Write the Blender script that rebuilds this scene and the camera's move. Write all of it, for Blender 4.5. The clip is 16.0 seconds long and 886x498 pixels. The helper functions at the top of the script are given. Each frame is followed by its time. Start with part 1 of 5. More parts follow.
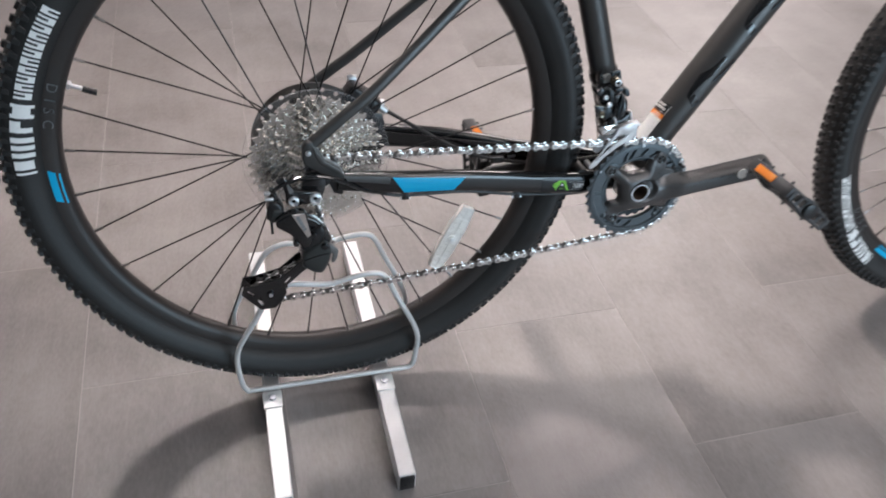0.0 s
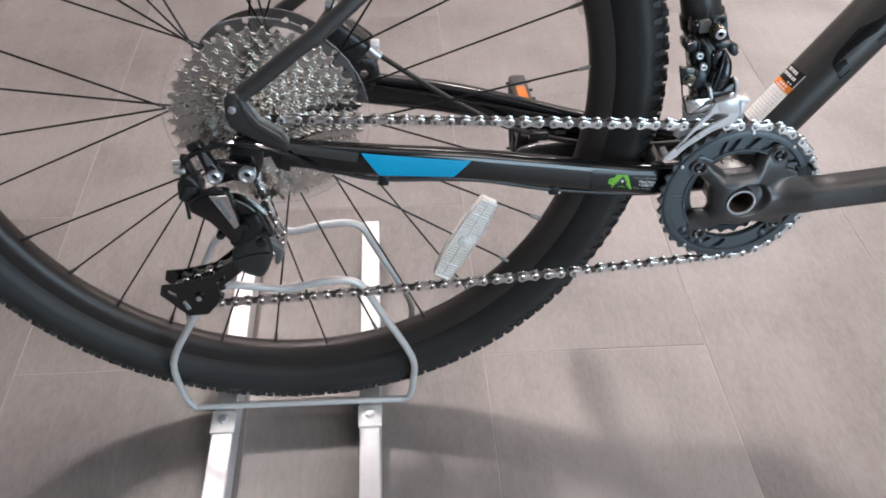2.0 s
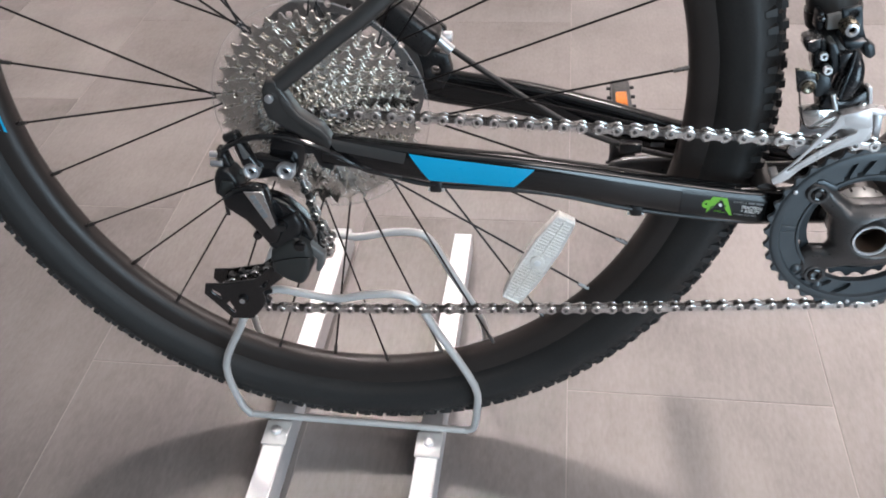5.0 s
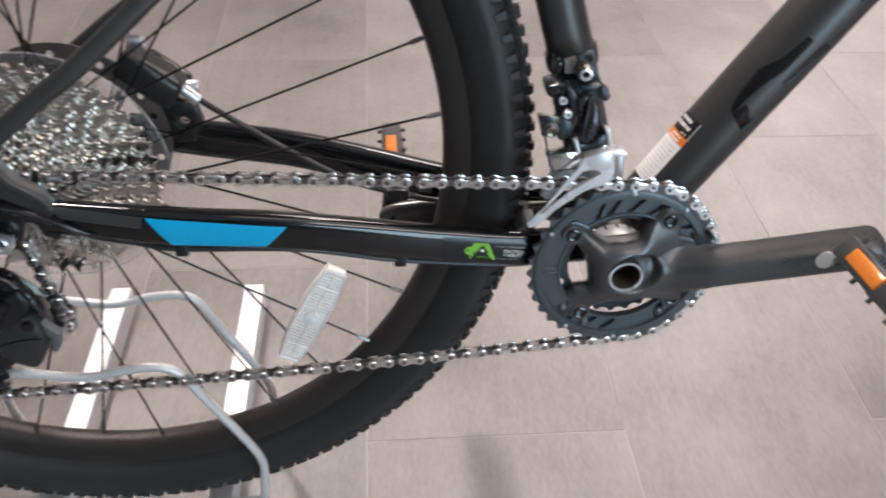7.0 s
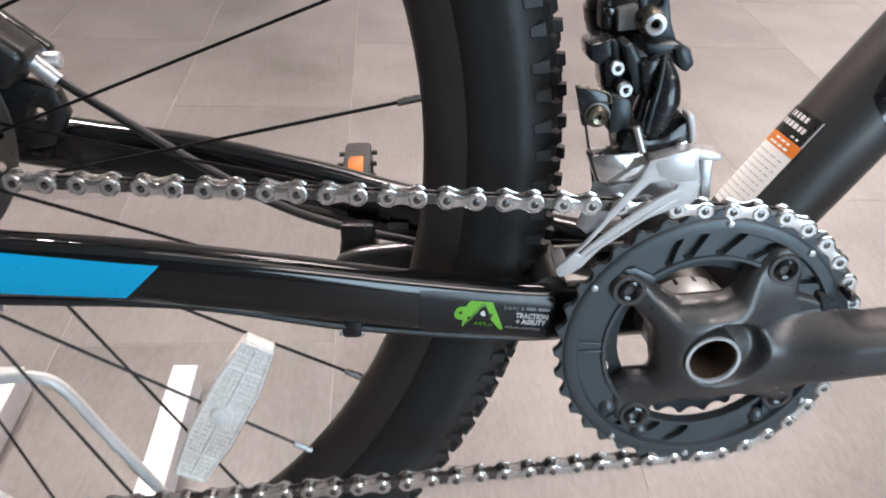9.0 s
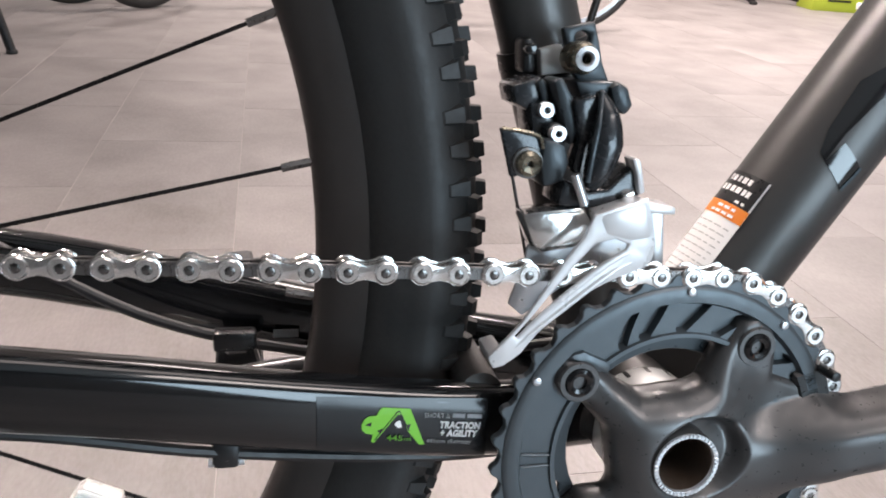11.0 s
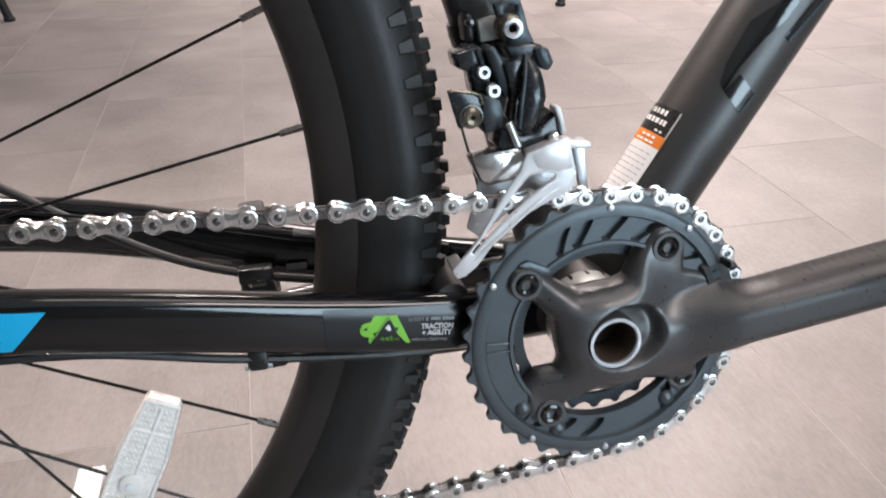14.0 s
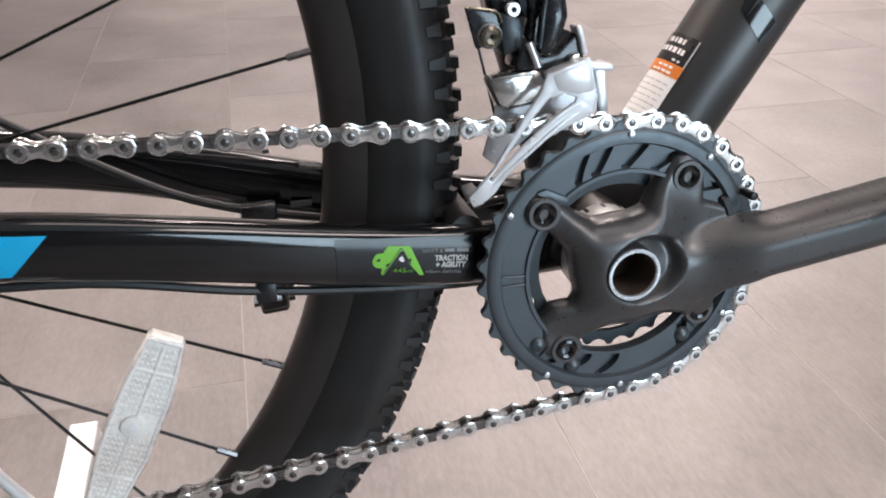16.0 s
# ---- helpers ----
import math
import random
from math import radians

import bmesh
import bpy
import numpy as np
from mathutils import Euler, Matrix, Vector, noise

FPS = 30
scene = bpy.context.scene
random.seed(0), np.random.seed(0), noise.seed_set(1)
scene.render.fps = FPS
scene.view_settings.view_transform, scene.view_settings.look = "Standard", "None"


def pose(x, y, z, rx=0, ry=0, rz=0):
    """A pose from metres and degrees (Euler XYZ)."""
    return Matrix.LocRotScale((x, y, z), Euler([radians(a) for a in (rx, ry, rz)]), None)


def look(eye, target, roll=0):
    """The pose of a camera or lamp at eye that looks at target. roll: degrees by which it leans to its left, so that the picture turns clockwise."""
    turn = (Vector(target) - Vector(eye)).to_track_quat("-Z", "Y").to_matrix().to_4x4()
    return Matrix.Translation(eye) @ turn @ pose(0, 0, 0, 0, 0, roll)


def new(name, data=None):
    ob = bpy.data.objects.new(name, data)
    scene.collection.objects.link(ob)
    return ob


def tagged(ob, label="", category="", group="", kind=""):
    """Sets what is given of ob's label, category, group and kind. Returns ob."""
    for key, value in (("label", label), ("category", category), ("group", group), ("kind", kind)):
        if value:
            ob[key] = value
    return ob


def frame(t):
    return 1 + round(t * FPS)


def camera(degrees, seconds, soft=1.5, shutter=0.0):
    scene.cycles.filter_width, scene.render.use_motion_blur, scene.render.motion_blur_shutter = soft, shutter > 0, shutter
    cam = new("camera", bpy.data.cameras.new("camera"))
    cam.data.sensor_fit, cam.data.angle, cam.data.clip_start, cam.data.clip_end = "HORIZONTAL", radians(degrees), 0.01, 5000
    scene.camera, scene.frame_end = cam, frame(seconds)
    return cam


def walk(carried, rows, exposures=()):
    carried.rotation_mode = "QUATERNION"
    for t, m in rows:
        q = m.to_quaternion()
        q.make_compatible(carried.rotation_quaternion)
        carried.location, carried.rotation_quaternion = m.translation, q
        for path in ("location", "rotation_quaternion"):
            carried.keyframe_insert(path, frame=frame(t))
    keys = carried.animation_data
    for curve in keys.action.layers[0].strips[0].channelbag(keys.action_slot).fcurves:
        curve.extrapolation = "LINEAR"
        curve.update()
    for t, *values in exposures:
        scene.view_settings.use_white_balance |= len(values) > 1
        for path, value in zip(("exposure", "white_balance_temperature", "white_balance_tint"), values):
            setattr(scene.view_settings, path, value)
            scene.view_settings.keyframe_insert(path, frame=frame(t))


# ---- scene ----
import collections

cam = camera(58.0, 16.0, 1.8, 0.5)
PATH = [
    (0, (-0.0807, -0.9042, 1.0085), (0.1448, -0.1867, 0.3494), 4.93),
    (0.5, (0.0064, -0.8308, 0.9644), (0.1408, -0.1189, 0.2752), 2.85),
    (1, (0.0456, -0.7603, 0.9040), (0.1536, -0.0531, 0.2053), 4.66),
    (1.5, (0.0983, -0.6904, 0.8663), (0.1674, 0.0135, 0.1594), 1.94),
    (2, (0.1219, -0.6603, 0.8429), (0.1814, 0.0436, 0.1350), 1.77),
    (2.5, (0.1289, -0.6414, 0.8289), (0.1924, 0.0559, 0.1149), 2.60),
    (3, (0.1355, -0.6275, 0.8091), (0.1880, 0.0629, 0.0876), 1.65),
    (3.5, (0.1517, -0.6193, 0.7979), (0.1511, 0.0849, 0.0879), 0.13),
    (3.7, (0.1599, -0.6157, 0.7906), (0.1366, 0.0917, 0.0842), -0.66),
    (5.8, (0.2168, -0.5776, 0.7810), (0.0616, 0.1370, 0.0989), -5.29),
    (6, (0.2117, -0.5712, 0.7828), (0.1004, 0.1505, 0.0997), -3.53),
    (6.5, (0.2392, -0.5635, 0.7807), (0.2257, 0.1754, 0.1071), -0.48),
    (7, (0.2672, -0.5538, 0.7745), (0.3308, 0.1873, 0.1062), 1.97),
    (7.5, (0.2741, -0.5404, 0.7597), (0.4005, 0.1887, 0.0871), 4.12),
    (8, (0.2800, -0.5098, 0.7672), (0.3928, 0.2157, 0.0882), 3.17),
    (8.5, (0.2940, -0.4328, 0.6935), (0.3836, 0.3253, 0.0476), 3.31),
    (8.7, (0.2924, -0.4130, 0.6463), (0.3573, 0.3663, 0.0230), 3.13),
    (10.8, (0.2910, -0.3445, 0.5486), (0.4774, 0.5528, 0.1485), 3.64),
    (11, (0.2930, -0.3422, 0.5435), (0.4975, 0.5490, 0.1386), 4.37),
    (11.5, (0.3035, -0.3318, 0.5492), (0.5227, 0.5625, 0.1593), 3.35),
    (12, (0.2980, -0.3172, 0.5468), (0.5296, 0.5768, 0.1632), 3.33),
    (12.5, (0.2936, -0.3101, 0.5524), (0.5423, 0.5783, 0.1667), 4.29),
    (13, (0.2927, -0.3370, 0.5579), (0.5180, 0.5486, 0.1517), 2.11),
    (13.5, (0.2858, -0.3821, 0.5794), (0.4949, 0.4968, 0.1506), 1.22),
    (14, (0.2959, -0.4178, 0.5816), (0.4795, 0.4378, 0.0976), -0.43),
    (14.5, (0.2932, -0.4283, 0.5699), (0.4927, 0.4210, 0.0811), -0.29),
    (15, (0.2932, -0.4325, 0.5556), (0.4685, 0.4188, 0.0612), -1.02),
    (15.5, (0.2804, -0.4336, 0.5621), (0.4557, 0.4193, 0.0703), 0.04),
    (16, (0.2808, -0.4137, 0.5565), (0.4822, 0.4214, 0.0445), 0.22),
]
walk(cam, [(t, look(eye, target, roll)) for t, eye, target, roll in PATH],
     exposures=((0.0, 0.02, 6250, 10), (2.0, 0.04, 6350, 11), (3.5, 0.08, 6350, 11), (5.8, 0.20, 6400, 11), (7.5, 0.04, 6450, 11), (8.7, 0.16, 6450, 11), (10.8, 0.44, 6550, 12), (12.5, 0.46, 6550, 12), (14.5, 0.27, 6600, 12), (16.0, 0.22, 6600, 13)))

# ---- world and lights ----
world = bpy.data.worlds.new("world")
scene.world = world
world.use_nodes = True
world.node_tree.nodes["Background"].inputs[0].default_value = (0.9, 0.92, 1.0, 1)
world.node_tree.nodes["Background"].inputs[1].default_value = 0.05


def area_lamp(name, at, aim, size, power, color, size_y=None, spread=180):
    data = bpy.data.lights.new(name, "AREA")
    data.shape = "RECTANGLE"
    data.size, data.size_y, data.spread = size, size_y or size, radians(spread)
    data.energy, data.color = power, color
    ob = new(name, data)
    ob.matrix_world = look(at, aim)
    return ob


WARM, COOL = (1.0, 0.880, 0.835), (0.64, 0.85, 1.0)
# unseen lamps at ceiling height, and an unseen cool light behind the camera
area_lamp("ceiling_spot", (-0.60, 1.65, 2.95), (0.66, 0.04, 0.0), 0.34, 9, WARM, spread=47)
area_lamp("ceiling_spot", (0.95, 1.50, 2.95), (0.50, 0.20, 0.0), 0.35, 4.2, WARM, spread=75)
# extra unseen lamp, added to brighten the floor at the far left
area_lamp("ceiling_spot", (-1.00, 0.80, 2.95), (-0.85, 0.75, 0.0), 0.40, 3.6, WARM, spread=38)
area_lamp("ceiling_panel", (1.00, -0.60, 2.95), (1.00, -0.60, 0.0), 1.4, 7, WARM, 0.8)
area_lamp("ceiling_panel", (0.95, 2.90, 2.95), (1.05, 3.0, 0.0), 1.2, 25, WARM, 0.6)
area_lamp("ceiling_panel", (2.20, 2.80, 2.95), (2.1, 2.7, 0.0), 0.6, 54, WARM, 0.6, spread=110)
# unseen panel added to light the floor that the bright metal mirrors
area_lamp("ceiling_panel", (2.0, -2.2, 2.95), (2.0, -2.3, 0.0), 1.6, 34, WARM, 1.0, spread=130)
area_lamp("ceiling_spot", (0.3, 5.6, 2.95), (0.3, 6.2, 0.4), 0.3, 85, WARM, spread=150)
area_lamp("ceiling_panel", (3.5, 4.3, 2.95), (3.2, 3.9, 0.0), 1.6, 140, WARM, 1.2, spread=150)
# cool fill added for the bluish sheen on dark parts; no window is built
area_lamp("cool_fill_light", (2.2, -3.9, 1.15), (0.5, 0.0, 0.5), 2.8, 125, COOL, 2.1)


# ---- materials ----
def mk(name, color, rough, metal=0.0, var=0.12, scale=30.0, bump=0.0, bscale=400.0, coat=0.0, rvar=0.08, alpha=1.0, trans=0.0, ior=1.5, piece=0.0):
    m = bpy.data.materials.new(name)
    m.use_nodes = True
    nt = m.node_tree
    n, l = nt.nodes, nt.links
    b = n["Principled BSDF"]
    tc = n.new("ShaderNodeTexCoord")
    n1 = n.new("ShaderNodeTexNoise")
    n1.inputs["Scale"].default_value, n1.inputs["Detail"].default_value = scale, 6
    l.new(tc.outputs["Object"], n1.inputs["Vector"])
    mix = n.new("ShaderNodeMix")
    mix.data_type = "RGBA"
    mix.inputs["A"].default_value = (*[c * (1 - var) for c in color], 1)
    mix.inputs["B"].default_value = (*[min(1, c * (1 + var)) for c in color], 1)
    l.new(n1.outputs["Fac"], mix.inputs["Factor"])
    out = mix.outputs["Result"]
    if piece:
        oi = n.new("ShaderNodeObjectInfo")
        mp = n.new("ShaderNodeMapRange")
        mp.inputs["To Min"].default_value, mp.inputs["To Max"].default_value = 1 - piece, 1 + piece
        l.new(oi.outputs["Random"], mp.inputs["Value"])
        hs = n.new("ShaderNodeHueSaturation")
        l.new(mp.outputs["Result"], hs.inputs["Value"])
        l.new(out, hs.inputs["Color"])
        out = hs.outputs["Color"]
    l.new(out, b.inputs["Base Color"])
    rr = n.new("ShaderNodeMapRange")
    rr.inputs["From Min"].default_value, rr.inputs["From Max"].default_value = 0.3, 0.7
    rr.inputs["To Min"].default_value, rr.inputs["To Max"].default_value = max(0.02, rough - rvar), min(1, rough + rvar)
    n2 = n.new("ShaderNodeTexNoise")
    n2.inputs["Scale"].default_value, n2.inputs["Detail"].default_value = bscale, 4
    l.new(tc.outputs["Object"], n2.inputs["Vector"])
    l.new(n2.outputs["Fac"], rr.inputs["Value"])
    l.new(rr.outputs["Result"], b.inputs["Roughness"])
    b.inputs["Metallic"].default_value = metal
    b.inputs["Coat Weight"].default_value = coat
    b.inputs["Coat Roughness"].default_value = 0.06
    b.inputs["Transmission Weight"].default_value = trans
    b.inputs["IOR"].default_value = ior
    b.inputs["Alpha"].default_value = alpha
    if bump:
        bp = n.new("ShaderNodeBump")
        bp.inputs["Strength"].default_value, bp.inputs["Distance"].default_value = bump, 0.001
        l.new(n2.outputs["Fac"], bp.inputs["Height"])
        l.new(bp.outputs["Normal"], b.inputs["Normal"])
    return m


def tile_material():
    m = bpy.data.materials.new("slate_tile")
    m.use_nodes = True
    nt = m.node_tree
    n, l = nt.nodes, nt.links
    b = n["Principled BSDF"]
    geo = n.new("ShaderNodeNewGeometry")
    oi = n.new("ShaderNodeObjectInfo")
    off = n.new("ShaderNodeVectorMath")
    off.operation = "MULTIPLY_ADD"
    off.inputs[1].default_value = (1, 1, 1)
    comb = n.new("ShaderNodeCombineXYZ")
    mul = n.new("ShaderNodeMath")
    mul.operation = "MULTIPLY"
    mul.inputs[1].default_value = 37.0
    l.new(oi.outputs["Random"], mul.inputs[0])
    l.new(mul.outputs[0], comb.inputs["Z"])
    l.new(geo.outputs["Position"], off.inputs[0])
    l.new(comb.outputs[0], off.inputs[2])

    def noise_at(scale, stretch, detail=6):
        mp = n.new("ShaderNodeMapping")
        mp.inputs["Scale"].default_value = stretch
        l.new(off.outputs[0], mp.inputs["Vector"])
        t = n.new("ShaderNodeTexNoise")
        t.inputs["Scale"].default_value, t.inputs["Detail"].default_value = scale, detail
        l.new(mp.outputs[0], t.inputs["Vector"])
        return t.outputs["Fac"]

    cloud, streak, fine = noise_at(5, (1, 1, 1)), noise_at(9, (7, 1, 1)), noise_at(110, (2.2, 0.8, 1), 4)
    ramp = n.new("ShaderNodeValToRGB")
    ramp.color_ramp.elements[0].position, ramp.color_ramp.elements[0].color = 0.30, (0.132, 0.118, 0.112, 1)
    ramp.color_ramp.elements[1].position, ramp.color_ramp.elements[1].color = 0.72, (0.285, 0.260, 0.252, 1)
    add = n.new("ShaderNodeMath")
    add.operation = "MULTIPLY_ADD"
    add.inputs[1].default_value = 0.18
    l.new(streak, add.inputs[0])
    sc = n.new("ShaderNodeMath")
    sc.operation = "MULTIPLY_ADD"
    sc.inputs[1].default_value, sc.inputs[2].default_value = 0.68, 0.02
    l.new(cloud, sc.inputs[0])
    l.new(sc.outputs[0], add.inputs[2])
    ad2 = n.new("ShaderNodeMath")
    ad2.operation = "MULTIPLY_ADD"
    ad2.inputs[1].default_value = 0.26
    l.new(fine, ad2.inputs[0])
    l.new(add.outputs[0], ad2.inputs[2])
    l.new(ad2.outputs[0], ramp.inputs["Fac"])
    hs = n.new("ShaderNodeHueSaturation")
    mr = n.new("ShaderNodeMapRange")
    mr.inputs["To Min"].default_value, mr.inputs["To Max"].default_value = 0.965, 1.035
    l.new(oi.outputs["Random"], mr.inputs["Value"])
    l.new(mr.outputs["Result"], hs.inputs["Value"])
    l.new(ramp.outputs["Color"], hs.inputs["Color"])
    l.new(hs.outputs["Color"], b.inputs["Base Color"])
    rg = n.new("ShaderNodeMapRange")
    rg.inputs["To Min"].default_value, rg.inputs["To Max"].default_value = 0.36, 0.54
    l.new(streak, rg.inputs["Value"])
    l.new(rg.outputs["Result"], b.inputs["Roughness"])
    bp = n.new("ShaderNodeBump")
    bp.inputs["Strength"].default_value, bp.inputs["Distance"].default_value = 0.45, 0.002
    l.new(ad2.outputs[0], bp.inputs["Height"])
    l.new(bp.outputs["Normal"], b.inputs["Normal"])
    return m


TILE = tile_material()
GROUT = mk("grout", (0.36, 0.325, 0.305), 0.7, var=0.2, scale=6)
# dark tone for the unseen wall, so glossy parts mirror less light
DARKWALL = mk("darkened_wall", (0.20, 0.195, 0.19), 0.8, var=0.08, scale=3)
WALL = mk("wall_paint", (0.78, 0.77, 0.75), 0.8, var=0.05, scale=3)
CEIL = mk("ceiling_paint", (0.70, 0.69, 0.67), 0.9, var=0.05, scale=3)
FRAME = mk("anthracite_paint", (0.080, 0.077, 0.075), 0.38, metal=0.5, var=0.10, scale=60, bump=0.03, bscale=900, coat=0.05)
STAY = mk("gloss_anthracite_paint", (0.0050, 0.0053, 0.0060), 0.11, var=0.10, scale=60, coat=0.5, rvar=0.03)
PROTECT = mk("satin_black_film", (0.011, 0.012, 0.0135), 0.22, var=0.04, scale=80, rvar=0.01)
# bluish light along the letters' lower edges, put into a colour
GREYBL = mk("lit_edge_blue_grey", (0.050, 0.075, 0.090), 0.3, var=0.05)
GUARD = mk("clear_plastic_disc", (0.85, 0.86, 0.88), 0.08, var=0.02, alpha=0.03)
SPROCKET = mk("nickel_sprocket_steel", (0.95, 0.885, 0.825), 0.22, metal=1.0, var=0.15, scale=140, bump=0.16, bscale=200, rvar=0.08)
HOSE = mk("black_cable_housing", (0.012, 0.012, 0.013), 0.42, var=0.15, scale=100)
GUARDRIM = mk("clear_plastic_edge", (0.92, 0.93, 0.95), 0.12, var=0.02, alpha=0.22)
ROTOR = mk("dark_rotor_steel", (0.20, 0.195, 0.19), 0.35, metal=0.9, var=0.15, scale=80)
GREYAL = mk("grey_cast_alloy", (0.19, 0.195, 0.195), 0.4, metal=0.5, var=0.12, scale=90)
DARKPL = mk("dark_grey_plastic", (0.030, 0.032, 0.031), 0.42, var=0.15, scale=90, bump=0.05)
PALEPR = mk("pale_grey_print", (0.52, 0.52, 0.51), 0.5, var=0.05)
BORE = mk("brown_bore", (0.085, 0.060, 0.045), 0.55, var=0.2)
LINKIN = mk("steel_inner_link", (0.20, 0.19, 0.185), 0.3, metal=1.0, var=0.15, scale=300)
PEDAL = mk("grey_black_plastic", (0.050, 0.052, 0.055), 0.45, var=0.15, scale=90, bump=0.05)
FDBLACK = mk("satin_black_alloy", (0.028, 0.031, 0.035), 0.24, metal=0.3, var=0.12, scale=80, coat=0.4)
FDGREY = mk("dark_slate_alloy", (0.045, 0.055, 0.062), 0.35, metal=0.4, var=0.1, scale=80)
WHITEMET = mk("polished_silver_alloy", (0.78, 0.78, 0.79), 0.28, metal=0.3, var=0.02, scale=40, bscale=60, rvar=0.015)
BRASS = mk("bronze_passivated_steel", (0.30, 0.27, 0.21), 0.28, metal=0.9, var=0.2, scale=150)
LIME = mk("lime_print", (0.50, 0.62, 0.05), 0.5, var=0.05)
GLOSS = mk("gloss_black_paint", (0.012, 0.012, 0.013), 0.12, var=0.1, coat=0.8, rvar=0.03)
RUBBER = mk("tyre_rubber", (0.0215, 0.0212, 0.0210), 0.54, var=0.25, scale=25, bump=0.10, bscale=500)
KNOB = mk("tread_rubber", (0.0260, 0.0258, 0.0258), 0.55, var=0.25, scale=80, bump=0.2, bscale=700)
RIM = mk("black_anodised_rim", (0.027, 0.022, 0.020), 0.42, var=0.12, scale=50)
SPOKE = mk("black_spoke", (0.014, 0.012, 0.012), 0.3, metal=0.6, var=0.1)
CHROME = mk("nickel_plate", (0.90, 0.885, 0.87), 0.17, metal=0.96, var=0.12, scale=300, rvar=0.07)
SILVER = mk("brushed_silver", (0.72, 0.73, 0.75), 0.35, metal=0.85, var=0.06, scale=120)
GALV = mk("galvanised_steel", (0.78, 0.785, 0.775), 0.42, metal=0.35, var=0.14, scale=45, bump=0.05)
ALU = mk("white_aluminium", (0.72, 0.72, 0.73), 0.45, metal=0.45, var=0.08, scale=60)
BLACKPL = mk("black_plastic", (0.014, 0.014, 0.015), 0.33, var=0.15, scale=100, bump=0.03)
BLACKGL = mk("gloss_black_metal", (0.008, 0.008, 0.009), 0.14, var=0.1, coat=0.55)
CRANK = mk("grey_anodised_crank", (0.110, 0.109, 0.110), 0.34, metal=0.6, var=0.06, scale=50)
RING = mk("dark_grey_chainring", (0.105, 0.122, 0.134), 0.40, metal=0.55, var=0.14, scale=70, bump=0.05)
BLUE = mk("blue_decal", (0.0, 0.42, 0.74), 0.35, var=0.04)
GREEN = mk("green_decal", (0.20, 0.56, 0.05), 0.4, var=0.05)
WHITE = mk("white_print", (0.92, 0.915, 0.90), 0.45, var=0.02)
GREYPR = mk("grey_print", (0.22, 0.23, 0.24), 0.4, var=0.05)
ORANGE = mk("orange_print", (0.85, 0.24, 0.03), 0.45, var=0.05)
AMBER = mk("amber_reflector", (0.90, 0.26, 0.04), 0.18, var=0.25, scale=400, coat=0.6)
CLEAR = mk("clear_reflector", (1.0, 0.955, 0.905), 0.30, var=0.03, scale=300, bump=0.2, bscale=300, trans=0.04, coat=0.4)


# ---- building helpers ----
def mesh_of(name, bm, material, smooth=True, angle=35):
    bmesh.ops.recalc_face_normals(bm, faces=bm.faces)
    me = bpy.data.meshes.new(name)
    bm.to_mesh(me)
    bm.free()
    if smooth:
        for p in me.polygons:
            p.use_smooth = True
        me.set_sharp_from_angle(angle=radians(angle))
    for one in (material if isinstance(material, (list, tuple)) else [material]):
        me.materials.append(one)
    return me


def part(name, bm, material, parent=None, label="", smooth=True, angle=35):
    ob = new(name, mesh_of(name, bm, material, smooth, angle))
    ob.parent = parent
    return tagged(ob, label)


def share(name, mesh, parent, m, label=""):
    ob = new(name, mesh)
    ob.parent = parent
    ob.matrix_basis = m
    return tagged(ob, label)


def box(size, at=(0, 0, 0), bevel=0.0, turn=None, bm=None, seg=2):
    tmp = bmesh.new()
    bmesh.ops.create_cube(tmp, size=1)
    bmesh.ops.scale(tmp, vec=size, verts=tmp.verts)
    if bevel:
        bmesh.ops.bevel(tmp, geom=tmp.edges[:], offset=bevel, segments=seg, affect="EDGES", profile=0.5)
    m = Matrix.Translation(at) @ (turn or Matrix())
    bmesh.ops.transform(tmp, matrix=m, verts=tmp.verts)
    return into(bm, tmp)


def into(bm, tmp):
    if bm is None:
        return tmp
    me = bpy.data.meshes.new("tmp")
    tmp.to_mesh(me)
    tmp.free()
    bm.from_mesh(me)
    bpy.data.meshes.remove(me)
    return bm


def cyl(r, depth, at=(0, 0, 0), axis="y", seg=24, bevel=0.0, r2=None, bm=None, turn=None):
    tmp = bmesh.new()
    bmesh.ops.create_cone(tmp, cap_ends=True, segments=seg, radius1=r, radius2=r if r2 is None else r2, depth=depth)
    if bevel:
        rim = [e for e in tmp.edges if abs(e.verts[0].co.z - e.verts[1].co.z) < 1e-6]
        bmesh.ops.bevel(tmp, geom=rim, offset=bevel, segments=2, affect="EDGES", profile=0.5)
    q = {"x": Matrix.Rotation(radians(90), 4, "Y"), "y": Matrix.Rotation(radians(90), 4, "X"), "z": Matrix()}[axis]
    bmesh.ops.transform(tmp, matrix=Matrix.Translation(at) @ (turn or Matrix()) @ q, verts=tmp.verts)
    return into(bm, tmp)


def rod(a, b, r, seg=8, r2=None, bm=None):
    a, b = Vector(a), Vector(b)
    tmp = bmesh.new()
    bmesh.ops.create_cone(tmp, cap_ends=True, segments=seg, radius1=r, radius2=r if r2 is None else r2, depth=(b - a).length)
    q = (b - a).to_track_quat("Z", "Y").to_matrix().to_4x4()
    bmesh.ops.transform(tmp, matrix=Matrix.Translation((a + b) / 2) @ q, verts=tmp.verts)
    return into(bm, tmp)


